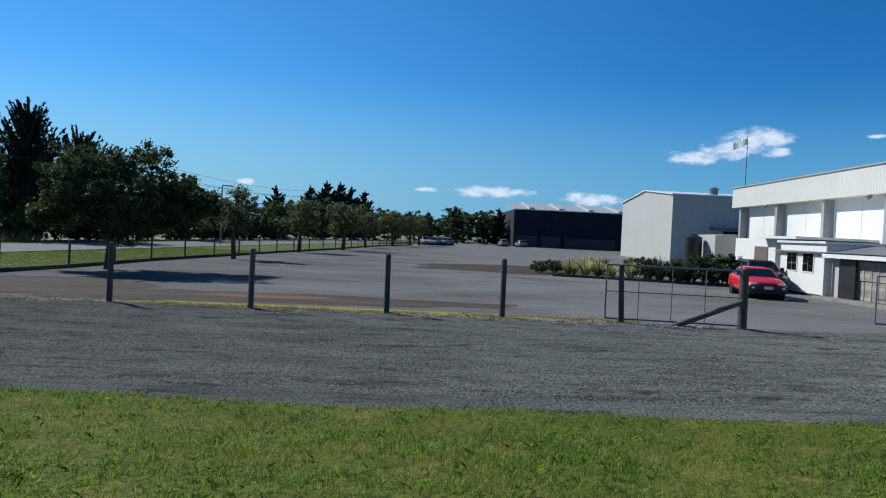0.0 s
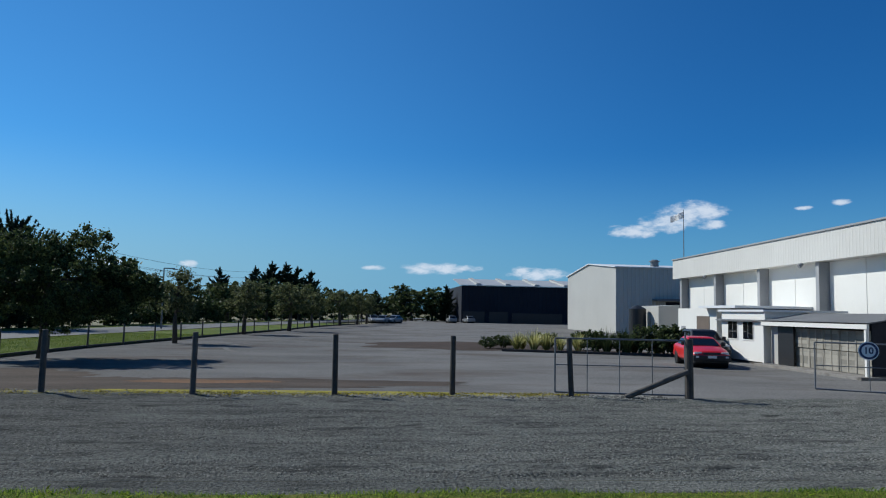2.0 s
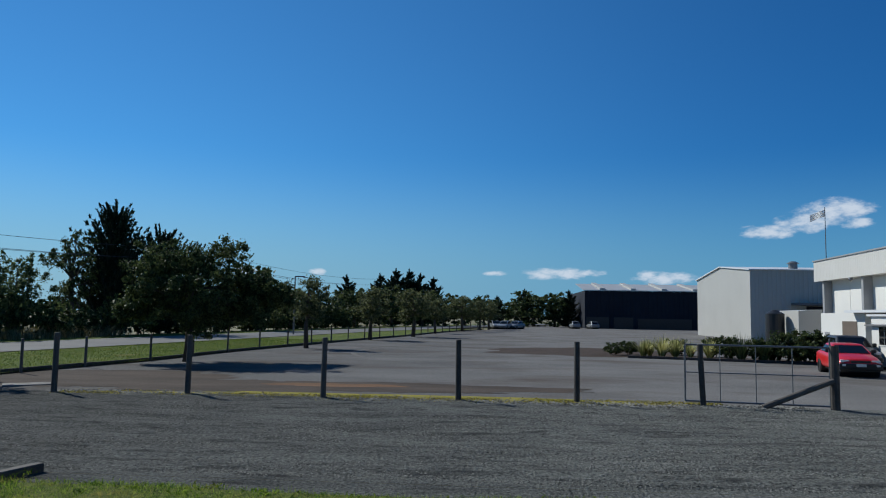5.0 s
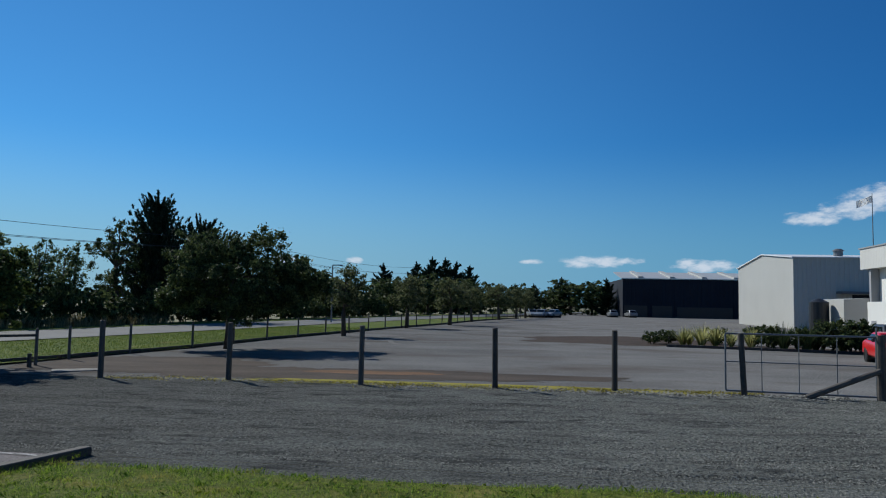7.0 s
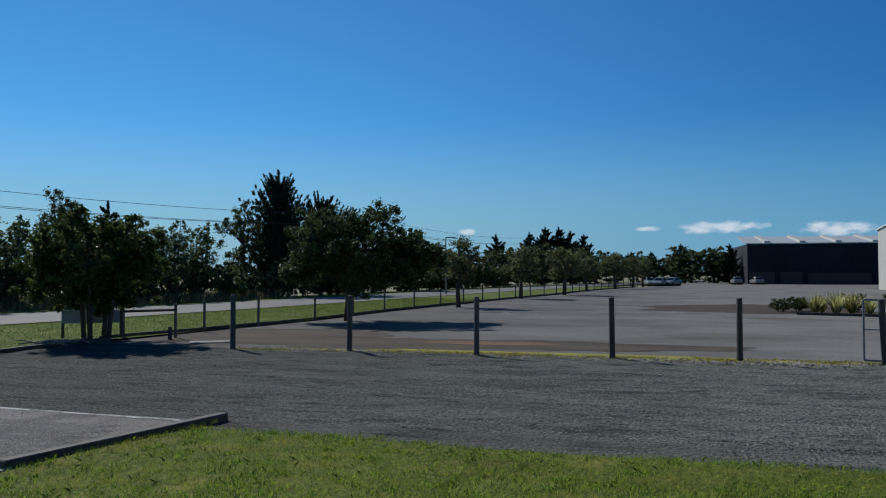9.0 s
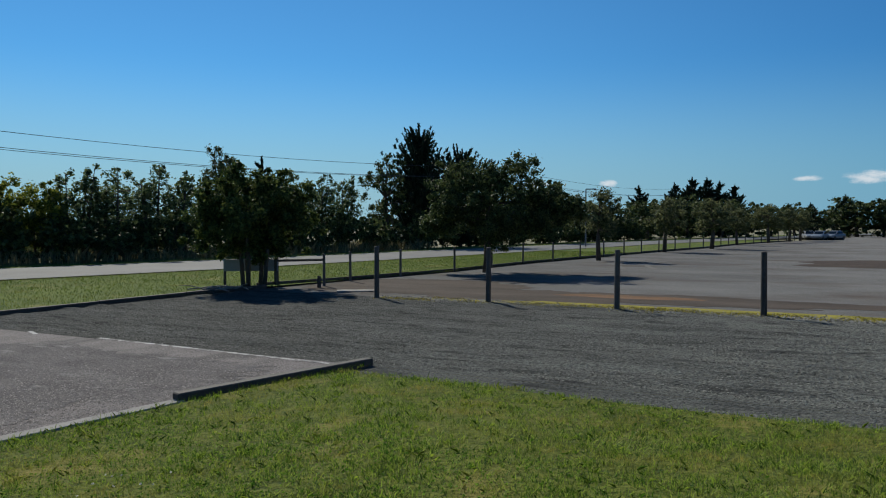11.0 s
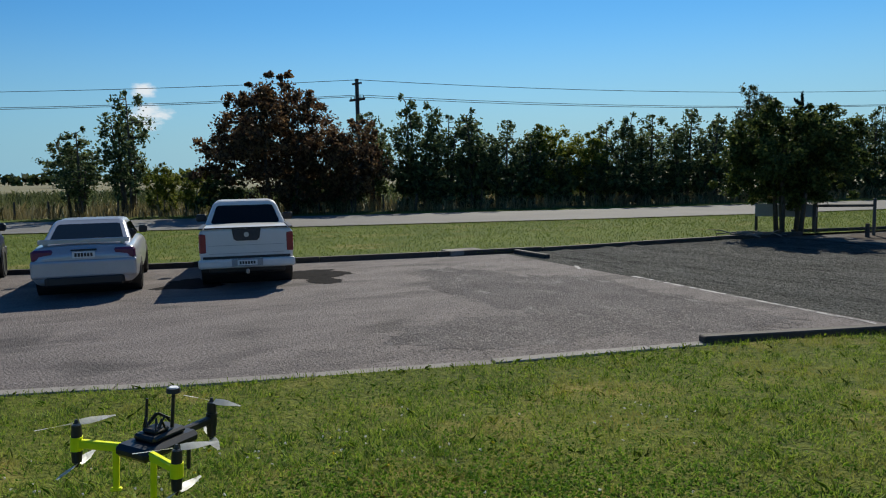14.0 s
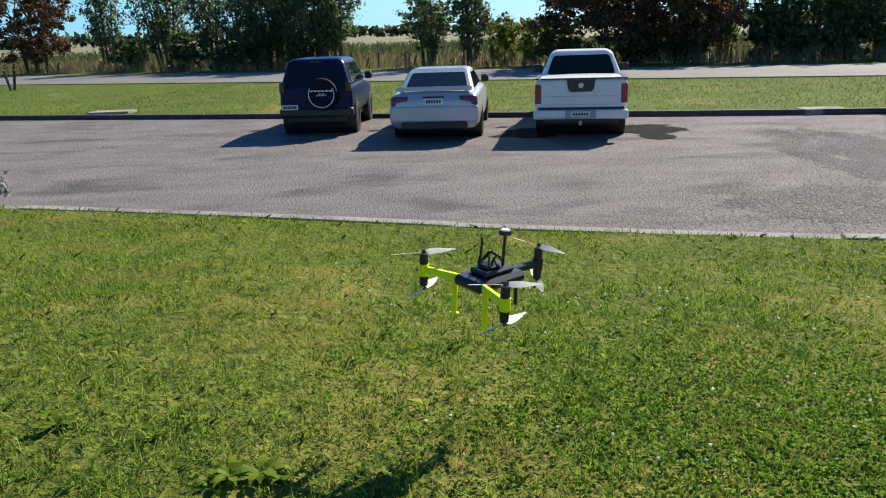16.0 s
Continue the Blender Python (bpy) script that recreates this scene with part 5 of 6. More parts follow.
M_TAILP = paint("tail_lamp_dark", (0.10, 0.012, 0.05), (0.17, 0.02, 0.08))
M_TAILD = paint("tail_lamp_shaded", (0.05, 0.008, 0.010), (0.09, 0.012, 0.014))
M_LAMP = paint("lamp_clear", (0.55, 0.55, 0.55), (0.7, 0.7, 0.7))
M_PLATE = material("plate_white", (0.62, 0.62, 0.60), (0.72, 0.72, 0.70), 5, 60, 0.5, bump=0, space="object")
M_MARK = material("plate_marks", (0.02, 0.02, 0.022), (0.05, 0.05, 0.052), 5, 60, 0.6, bump=0, space="object")
M_CABIN = material("seat_cloth", (0.03, 0.03, 0.032), (0.06, 0.06, 0.062), 5, 60, 0.9, bump=0, space="object")


def loft(stations, rings):
    """Joins cross-sections: each station is x and a list of (y, z) for the left half, mirrored."""
    bm = BM()
    made = []
    for x, half in stations:
        pts = [(x, y, z) for y, z in half] + [(x, -y, z) for y, z in reversed(half)]
        made.append([bm.verts.new(p) for p in pts])
    n = len(made[0])
    for a, b in zip(made, made[1:]):
        for k in range(n):
            bm.faces.new((a[k], a[(k + 1) % n], b[(k + 1) % n], b[k]))
    bm.faces.new(list(reversed(made[0])))
    bm.faces.new(made[-1])
    return bm


def lower(rows):
    """rows: x, half width, bottom, shoulder height, top height (bonnet or boot)."""
    out = []
    for x, w, zb, zs, zt in rows:
        out.append((x, [(w * 0.86, zb), (w * 0.97, zb + 0.07), (w, zb + (zs - zb) * 0.45), (w * 0.985, zs - 0.09), (w * 0.93, zs), (w * 0.74, zt), (w * 0.3, zt + 0.015)]))
    return loft(out, 7)


def slab(bm, q, u0, u1, v0, v1, lift, thick=0.012):
    """A thin plate laid on the four-cornered face q (bottom left, bottom right, top right, top left seen from outside)."""
    q = [Vector(p) for p in q]
    n = (q[1] - q[0]).cross(q[3] - q[0]).normalized()

    def at(u, v):
        return q[0].lerp(q[1], u).lerp(q[3].lerp(q[2], u), v)
    c = [at(u0, v0), at(u1, v0), at(u1, v1), at(u0, v1)]
    a = [bm.verts.new(p + n * (lift - thick)) for p in c]
    b = [bm.verts.new(p + n * lift) for p in c]
    bm.faces.new(b), bm.faces.new(list(reversed(a)))
    for k in range(4):
        bm.faces.new((a[k], a[(k + 1) % 4], b[(k + 1) % 4], b[k]))
    return bm


def wheel(parent, x, y, r, wide, out):
    w = BM()
    prof = [(r * 0.66, -wide / 2), (r * 0.93, -wide / 2), (r, -wide * 0.36), (r, wide * 0.36), (r * 0.93, wide / 2), (r * 0.66, wide / 2)]
    n, rings = 24, []
    for rr, yy in prof:
        rings.append([w.verts.new((x + rr * math.cos(2 * math.pi * k / n), y + yy, r + rr * math.sin(2 * math.pi * k / n))) for k in range(n)])
    for a, b in zip(rings, rings[1:]):
        for k in range(n):
            w.faces.new((a[k], a[(k + 1) % n], b[(k + 1) % n], b[k]))
    root = part("wheel", w, M_RUBBER, parent)
    rim = BM()
    s = out * wide * 0.36
    tube(rim, (x, y - s * 0.6, r), (x, y + s * 0.55, r), r * 0.66, r * 0.66, 20)
    tube(rim, (x, y + s * 0.5, r), (x, y + s * 1.1, r), r * 0.16, r * 0.13, 10)
    for k in range(5):
        a = 2 * math.pi * k / 5
        box(rim, -0.04, 0.04, -0.02, 0.02, 0.05, r * 0.62, Matrix.Translation((x, y + s * 0.8, r)) @ Matrix.Rotation(a, 4, "Y"))
    part("rim", rim, M_ALLOY, root, "alloy rim")


def marks(parent, q, u0, u1, v0, v1, count, lift):
    """Unreadable writing: plain bars."""
    bm = BM()
    for k in range(count):
        a = u0 + (u1 - u0) * (k + 0.12) / count
        slab(bm, q, a, a + (u1 - u0) * 0.72 / count, v0, v1, lift, 0.004)
    part("marks", bm, M_MARK, parent)


def car(name, label, category, m, body_mat, rows, cab, wheels, rear, detail, bumper=None, group="", wagon=False):
    """cab: rear foot x, rear roof x, front roof x, front foot x, half width at belt, half width at roof, belt height, roof height."""
    root = thing(name, label, category, m, group)
    shell = part("body", lower(rows), body_mat, root, smooth=True)
    soft_edge = shell.modifiers.new("edges", "BEVEL")
    soft_edge.width, soft_edge.segments, soft_edge.limit_method, soft_edge.angle_limit = 0.07, 4, "ANGLE", radians(28)
    soft_edge.harden_normals = True
    xr, xrr, xfr, xf, wb, wr, zb, zr = cab
    bm = BM()
    ring = [[(xr, wb, zb), (xrr, wr, zr - 0.05), (xfr, wr, zr - 0.06), (xf, wb, zb)]]
    L = [bm.verts.new(p) for p in ring[0]]
    R = [bm.verts.new((x, -y, z)) for x, y, z in ring[0]]
    TL = [bm.verts.new((xrr + 0.10, wr - 0.10, zr)), bm.verts.new((xfr - 0.12, wr - 0.10, zr - 0.01))]
    TR = [bm.verts.new((xrr + 0.10, -wr + 0.10, zr)), bm.verts.new((xfr - 0.12, -wr + 0.10, zr - 0.01))]
    for f in ((L[3], L[2], L[1], L[0]), (R[0], R[1], R[2], R[3]), (L[0], L[1], R[1], R[0]), (R[3], R[2], L[2], L[3]), (L[1], L[2], TL[1], TL[0]), (R[2], R[1], TR[0], TR[1]),
              (L[1], TL[0], TR[0], R[1]), (L[2], R[2], TR[1], TL[1]), (TL[0], TL[1], TR[1], TR[0]), (L[0], R[0], R[3], L[3])):
        bm.faces.new(f)
    bmesh.ops.bevel(bm, geom=[e for e in bm.edges], offset=0.065, segments=4, affect="EDGES", profile=0.5)
    part("cabin", bm, body_mat, root)
    qr = [(xr, wb, zb), (xr, -wb, zb), (xrr, -wr, zr - 0.05), (xrr, wr, zr - 0.05)]
    bm = slab(BM(), qr, *detail.get("rear_glass", (0.08, 0.92, 0.10, 0.88)), 0.012)
    bmesh.ops.bevel(bm, geom=[e for e in bm.edges if abs((e.verts[0].co - e.verts[1].co).length - 0.012) < 1e-4], offset=0.06, segments=3, affect="EDGES", profile=0.5)
    part("rear_window", bm, M_GLASS, root, "dark rear window")
    qf = [(xf, -wb, zb), (xf, wb, zb), (xfr, wr, zr - 0.06), (xfr, -wr, zr - 0.06)]
    part("windscreen", slab(BM(), qf, 0.07, 0.93, 0.06, 0.92, 0.012), M_GLASS, root, "dark windscreen")
    for s in (1, -1):
        if s > 0:
            q = [(xf, wb, zb), (xr, wb, zb), (xrr, wr, zr - 0.05), (xfr, wr, zr - 0.06)]
            spans = ((0.10, 0.52), (0.56, 0.90))
        else:
            q = [(xr, -wb, zb), (xf, -wb, zb), (xfr, -wr, zr - 0.06), (xrr, -wr, zr - 0.05)]
            spans = ((0.10, 0.44), (0.48, 0.90))
        for u0, u1 in spans:
            part("side_window", slab(BM(), q, u0, u1, 0.12, 0.86, 0.012), M_GLASS, root, "dark side window")
        mb = BM()
        box(mb, xf - 0.42, xf - 0.28, s * (wb + 0.02), s * (wb + detail.get("mirror", 0.2)), zb + 0.02, zb + 0.19, None, 0.03)
        part("mirror", mb, body_mat if detail.get("mirror_body") else M_BLACK, root)
        hb = BM()
        xm = xr + (xf - xr) * 0.45
        box(hb, xm, xm + 0.16, s * (wb + 0.005), s * (wb + 0.03), zb - 0.13, zb - 0.095, None, 0.006)
        part("door_handle", hb, body_mat, root)
    xw, r, wide, track = wheels
    for x in xw:
        ab = BM()
        tube(ab, (x, track + 0.005, r * 1.02), (x, -track - 0.005, r * 1.02), r * 1.17, None, 24)
        part("wheel_arch", ab, M_BLACK, root)
        for s in (1, -1):
            wheel(root, x, s * (track - wide / 2 + 0.02), r, wide, s)
    for nm, mat, x0, x1, y0, y1, z0, z1, bev in rear:
        for s in ((1, -1) if y0 > 0 else (0,)):
            bm = BM()
            if s:
                box(bm, x0, x1, s * y0, s * y1, z0, z1, None, bev)
            else:
                box(bm, x0, x1, y0, y1, z0, z1, None, bev)
            part(nm, bm, mat, root)
    if "plate" in detail:
        x, y0, y1, z0, z1 = detail["plate"]
        bm = BM()
        box(bm, x, x + 0.02, y0, y1, z0, z1)
        pl = part("plate", bm, M_PLATE, root)
        marks(pl, [(x, y1, z0), (x, y0, z0), (x, y0, z1), (x, y1, z1)], 0.08, 0.92, 0.22, 0.78, 6, 0.006)
    for mk in bumper or ():
        nm, mat, x0, x1, w, z0, z1 = mk
        bm = BM()
        box(bm, x0, x1, -w, w, z0, z1)
        bmesh.ops.bevel(bm, geom=list(bm.edges), offset=0.05, segments=3, affect="EDGES", profile=0.5)
        part(nm, bm, mat, root)
    return root


# three cars parked nose to the verge
ute = car("pickup", "white double-cab pickup truck parked nose to the verge", "pickup truck", pose(-14.85, 2.55, 0, 0, 0, 170.5), P_WHITE,
          [(0.10, 0.90, 0.52, 1.16, 1.17), (0.16, 0.915, 0.50, 1.19, 1.20), (1.5, 0.92, 0.48, 1.19, 1.20), (3.0, 0.92, 0.42, 1.10, 1.12), (3.9, 0.92, 0.42, 1.08, 1.13), (5.0, 0.88, 0.45, 0.98, 1.03), (5.2, 0.74, 0.5, 0.85, 0.9)],
          (1.62, 1.92, 3.15, 3.95, 0.87, 0.66, 1.14, 1.70), ((1.15, 4.25), 0.365, 0.25, 0.90),
          # The black strip over the bumper paints the shade in the tailgate gap.
          [("tail_light", M_TAIL, 0.085, 0.16, 0.77, 0.905, 0.72, 1.10, 0.02), ("gap_trim", M_BLACK, 0.082, 0.1, -0.84, 0.84, 0.585, 0.65, 0), ("step_pad", M_PILLAR, -0.03, 0.02, -0.30, 0.30, 0.455, 0.595, 0.01),
           ("tow_ball", M_ALLOY, -0.06, 0.0, -0.035, 0.035, 0.30, 0.40, 0.02), ("rail_cap", M_BLACK, 0.095, 1.5, 0.82, 0.90, 1.192, 1.215, 0), ("tailgate_cap", M_BLACK, 0.092, 0.16, -0.8, 0.8, 1.192, 1.215, 0),
           ("rear_seat", M_CABIN, 2.2, 2.3, 0.15, 0.6, 1.1, 1.5, 0.03)],
          {"plate": (-0.035, -0.19, 0.19, 0.475, 0.575), "mirror": 0.26, "rear_glass": (0.07, 0.93, 0.12, 0.87)}, [("rear_bumper", P_WHITE, -0.02, 0.2, 0.93, 0.42, 0.60), ("underbody", M_BLACK, 0.25, 4.9, 0.74, 0.28, 0.5), ("front_bumper", P_WHITE, 5.0, 5.3, 0.88, 0.4, 0.68)])
lg = BM()
tube(lg, (0.072, 0, 1.07), (0.082, 0, 1.07), 0.05, None, 16)
part("emblem", lg, M_ALLOY, ute)
bp = BM()
for x in (0.076, 0.1):
    bp.verts.ensure_lookup_table()
    [bp.verts.new((x, y, z)) for y, z in ((0.28, 1.185), (-0.28, 1.185), (-0.25, 1.0), (-0.20, 0.95), (0.20, 0.95), (0.25, 1.0))]
bp.verts.ensure_lookup_table()
front, rear_ring = bp.verts[:6], bp.verts[6:]
bp.faces.new(front), bp.faces.new(list(reversed(rear_ring)))
for k in range(6):
    bp.faces.new((front[k], rear_ring[k], rear_ring[(k + 1) % 6], front[(k + 1) % 6]))
part("badge_panel", bp, M_MARK, ute, "dark badge panel")
tl = BM()
for v0 in (0.70, 0.86):
    box(tl, 0.083, 0.092, -0.72, 0.72, v0, v0 + 0.006)
part("tailgate_crease", tl, M_PILLAR, ute)

sedan = car("sedan", "silver four-door sedan with a boot spoiler, parked", "car", pose(-15.2, -0.36, 0, 0, 0, 175), P_SILVER,
            [(0.0, 0.80, 0.34, 0.80, 0.82), (0.10, 0.90, 0.27, 0.95, 0.99), (0.75, 0.935, 0.25, 0.97, 1.01), (1.5, 0.94, 0.24, 0.98, 1.03), (3.3, 0.94, 0.24, 0.94, 0.98), (4.3, 0.92, 0.26, 0.82, 0.90), (4.8, 0.86, 0.28, 0.70, 0.76), (4.95, 0.70, 0.32, 0.58, 0.62)],
            (0.55, 1.35, 2.55, 3.55, 0.80, 0.655, 0.97, 1.42), ((1.05, 3.9), 0.335, 0.22, 0.925),
            [("tail_light", M_TAILP, 0.015, 0.24, 0.50, 0.885, 0.72, 0.93, 0.04), ("diffuser", M_BLACK, -0.045, 0.2, -0.68, 0.68, 0.24, 0.455, 0.05), ("boot_seam", M_MARK, 0.004, 0.03, -0.52, 0.52, 0.725, 0.735, 0), ("boot_handle", M_BLACK, 0.02, 0.06, -0.22, 0.22, 0.90, 0.925, 0.005),
             ("spoiler_foot", P_SILVER, 0.22, 0.34, 0.62, 0.70, 0.97, 1.06, 0.01), ("rear_seat", M_CABIN, 1.3, 1.4, 0.2, 0.55, 1.0, 1.28, 0.03)],
            {"plate": (-0.008, -0.19, 0.19, 0.765, 0.885)}, [("spoiler", P_SILVER, 0.14, 0.36, 0.78, 1.05, 1.08), ("rear_bumper", P_SILVER, -0.03, 0.35, 0.90, 0.40, 0.74), ("underbody", M_BLACK, 0.3, 4.6, 0.78, 0.2, 0.4), ("front_bumper", P_SILVER, 4.7, 4.98, 0.85, 0.3, 0.6)])

suv = car("suv", "dark blue compact four-wheel drive with a covered spare wheel", "car", pose(-16.75, -3.02, 0, 0, 0, 179), P_BLUE,
          [(0.05, 0.78, 0.46, 1.06, 1.08), (0.12, 0.82, 0.44, 1.10, 1.12), (1.5, 0.835, 0.40, 1.10, 1.12), (2.7, 0.835, 0.40, 1.06, 1.08), (3.5, 0.82, 0.42, 0.98, 1.02), (3.85, 0.76, 0.44, 0.86, 0.9), (3.95, 0.66, 0.46, 0.78, 0.8)],
          (0.10, 0.30, 2.05, 2.85, 0.79, 0.62, 1.08, 1.69), ((0.72, 3.1), 0.355, 0.24, 0.83),
          [("tail_light", M_TAILD, 0.02, 0.12, 0.66, 0.80, 0.95, 1.20, 0.03), ("lower_lamp", M_TAILD, -0.028, 0.0, 0.56, 0.78, 0.50, 0.56, 0.01), ("high_brake_lamp", M_TAILD, 0.27, 0.31, -0.12, 0.12, 1.60, 1.63, 0.004), ("rear_seat_back", M_CABIN, 0.5, 0.56, -0.5, 0.5, 1.0, 1.2, 0.01), ("rear_seat", M_CABIN, 0.8, 0.9, 0.15, 0.55, 1.05, 1.45, 0.04)],
          {"plate": (-0.025, 0.40, 0.76, 0.60, 0.71)}, [("rear_bumper", M_BLACK, -0.02, 0.25, 0.83, 0.42, 0.62), ("underbody", M_BLACK, 0.25, 3.7, 0.70, 0.25, 0.45), ("front_bumper", M_BLACK, 3.75, 4.02, 0.8, 0.42, 0.66)])
M_COVER = material("wheel_cover", (0.006, 0.007, 0.012), (0.012, 0.014, 0.022), 4, 60, 0.7, bump=0, space="object", spec=0.1)
sp = BM()
tube(sp, (0.05, -0.17, 0.93), (-0.16, -0.17, 0.93), 0.355, 0.345, 32)
bmesh.ops.bevel(sp, geom=[e for e in sp.edges if e.verts[0].co.x < -0.15 and e.verts[1].co.x < -0.15], offset=0.012, segments=2, affect="EDGES")
spare = part("spare_wheel", sp, M_COVER, suv, "black spare wheel cover with pale print")
rg = BM()
for k in range(40):
    a = math.radians(150 + 240 * k / 40)
    b = math.radians(150 + 240 * (k + 1) / 40)
    v = [rg.verts.new((-0.174, -0.17 + r * math.cos(t), 0.93 + r * math.sin(t))) for r, t in ((0.29, a), (0.29, b), (0.272, b), (0.272, a))]
    rg.faces.new(v)
part("ring", rg, M_PLATE, spare, "pale printed ring")
wr = BM()
for z, w, n in ((0.99, 0.25, 6), (0.935, 0.08, 2), (0.90, 0.12, 4)):
    for k in range(n):
        y = -0.17 - w + 2 * w * (k + 0.1) / n
        box(wr, -0.176, -0.1725, y, y + 2 * w * 0.75 / n, z, z + (0.035 if z > 0.95 else 0.018))
part("print", wr, M_PLATE, spare, "pale print bars")

red = car("hatchback", "bright red older sedan parked by the warehouse", "car", pose(15.45, 34.9, 0, 0, 0, 258.5), P_RED,
          [(0.0, 0.72, 0.40, 0.80, 0.84), (0.10, 0.80, 0.30, 0.90, 0.95), (0.8, 0.83, 0.26, 0.92, 0.96), (2.8, 0.83, 0.25, 0.88, 0.92), (3.7, 0.82, 0.27, 0.76, 0.84), (4.1, 0.78, 0.30, 0.66, 0.72), (4.2, 0.68, 0.36, 0.58, 0.6)],
          (0.55, 1.05, 2.25, 3.0, 0.76, 0.60, 0.90, 1.31), ((0.85, 3.35), 0.30, 0.2, 0.82),
          [("headlight", M_LAMP, 4.02, 4.17, 0.40, 0.72, 0.58, 0.70, 0.02), ("grille", M_BLACK, 4.1, 4.2, -0.36, 0.36, 0.58, 0.68, 0.01), ("air_intake", M_BLACK, 4.15, 4.25, -0.6, 0.6, 0.32, 0.44, 0.02), ("rear_seat", M_CABIN, 1.2, 1.3, 0.2, 0.55, 0.9, 1.2, 0.03), ("fog_lamp", M_LAMP, 4.2, 4.262, 0.55, 0.68, 0.45, 0.53, 0.01)],
          {"plate": (4.262, -0.18, 0.18, 0.44, 0.55)}, [("front_bumper", P_BLACK, 4.05, 4.25, 0.79, 0.30, 0.56), ("rear_bumper", P_RED, -0.04, 0.2, 0.78, 0.36, 0.6), ("underbody", M_BLACK, 0.2, 4.0, 0.7, 0.2, 0.4)])
black = car("wagon", "black wagon parked behind the red car", "car", pose(18.0, 40.2, 0, 0, 0, 258), P_BLACK,
            [(0.0, 0.78, 0.42, 0.95, 1.0), (0.12, 0.86, 0.36, 1.05, 1.08), (2.8, 0.88, 0.34, 1.02, 1.05), (3.9, 0.86, 0.36, 0.92, 1.0), (4.5, 0.8, 0.40, 0.8, 0.86), (4.6, 0.7, 0.44, 0.7, 0.74)],
            (0.12, 0.45, 2.5, 3.3, 0.80, 0.64, 1.02, 1.54), ((0.95, 3.7), 0.34, 0.22, 0.87),
            [("headlight", M_LAMP, 4.42, 4.58, 0.45, 0.78, 0.72, 0.84, 0.02), ("grille", M_BLACK, 4.5, 4.62, -0.4, 0.4, 0.62, 0.8, 0.01), ("rear_seat", M_CABIN, 1.2, 1.3, 0.2, 0.55, 1.0, 1.4, 0.03)],
            {}, [("front_bumper", P_BLACK, 4.4, 4.66, 0.84, 0.36, 0.6), ("underbody", M_BLACK, 0.2, 4.3, 0.7, 0.22, 0.42)])
far = car("parked_car", "pale car parked far off in the yard", "car", pose(5.2, 134.0, 0, 0, 0, 240), P_GREY,
          [(0.0, 0.72, 0.40, 0.80, 0.84), (0.10, 0.80, 0.30, 0.90, 0.95), (0.8, 0.83, 0.26, 0.92, 0.96), (2.8, 0.83, 0.25, 0.88, 0.92), (3.7, 0.82, 0.27, 0.76, 0.84), (4.2, 0.7, 0.36, 0.58, 0.6)],
          (0.45, 0.95, 2.25, 3.0, 0.76, 0.60, 0.92, 1.45), ((0.85, 3.35), 0.30, 0.2, 0.82),
          [("headlight", M_LAMP, 4.02, 4.17, 0.40, 0.72, 0.58, 0.70, 0.02)], {}, None, "cars parked far off")
for x, y, a in ((2.6, 131.0, 255), (16.5, 148.0, 95), (20.5, 150.0, 100), (0.2, 133.0, 280)):
    copy_thing(far, pose(x, y, 0, 0, 0, a))


# Dappled shade beside the pickup, painted as dark patches on the asphalt.
M_SHADEPATCH = material("shade_patch", (0.008, 0.008, 0.009), (0.024, 0.022, 0.022), 3.5, 40, 0.98, bump=0.5, depth=0.015, spec=0.05)
dapple = random.Random(5)
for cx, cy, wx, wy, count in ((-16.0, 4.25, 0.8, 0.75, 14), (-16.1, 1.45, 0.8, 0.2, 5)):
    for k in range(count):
        x, y = cx + dapple.gauss(0, 0.55) * wx, cy + dapple.gauss(0, 0.55) * wy
        patch("shade_patch", x, y, dapple.uniform(0.22, 0.6), dapple.uniform(0.18, 0.5), 0.005 + 0.0006 * k, M_SHADEPATCH, "dark ragged shade painted on the car park", "stain", dapple.uniform(0, 3), 77 + k, 70)


# ---------------------------------------------------------------- drone
M_NEON = material("neon_yellow", (0.80, 0.86, 0.0), (0.88, 0.93, 0.005), 6.0, 60.0, 0.45, bump=0.05, space="object")
M_PROP = material("propeller_white", (0.62, 0.62, 0.60), (0.74, 0.74, 0.72), 6.0, 60.0, 0.4, bump=0.0, space="object")
M_CARBON = material("carbon_black", (0.010, 0.010, 0.011), (0.022, 0.022, 0.024), 20.0, 200.0, 0.4, bump=0.1, depth=0.001, space="object")
drone = thing("drone", "hovering three-armed drone, black body with neon yellow front arms", "drone", pose(-3.12, 0.114, 1.13, 2, 3, 84) @ Matrix.Scale(1.1, 4))
MOTORS = [Vector((-0.25, 0.09, 0)), Vector((0.10, -0.23, 0)), Vector((0.225, 0.25, 0))]
mid = (MOTORS[0] + MOTORS[1]) / 2
tail = (MOTORS[2] - mid)
ang = math.degrees(math.atan2(tail.y, tail.x))
hull = pose(mid.x + tail.x * 0.36, mid.y + tail.y * 0.36, 0, 0, 0, ang)
bm = BM()
box(bm, -0.14, 0.13, -0.08, 0.08, -0.026, 0.022, hull, 0.016)
part("body", bm, M_CARBON, drone)
bm = BM()
box(bm, -0.075, 0.085, -0.052, 0.052, 0.022, 0.046, hull, 0.008)
box(bm, -0.05, 0.02, -0.035, 0.035, 0.046, 0.062, hull, 0.006)
part("battery", bm, M_BLACK, drone)
bm = BM()
for k in range(6):
    p = hull @ Vector((random.uniform(-0.06, 0.07), random.uniform(-0.04, 0.04), 0.06))
    q = hull @ Vector((random.uniform(-0.06, 0.07), random.uniform(-0.04, 0.04), 0.07))
    chain(bm, [p, (p + q) / 2 + Vector((0, 0, 0.035)), q], [0.004] * 3, 5)
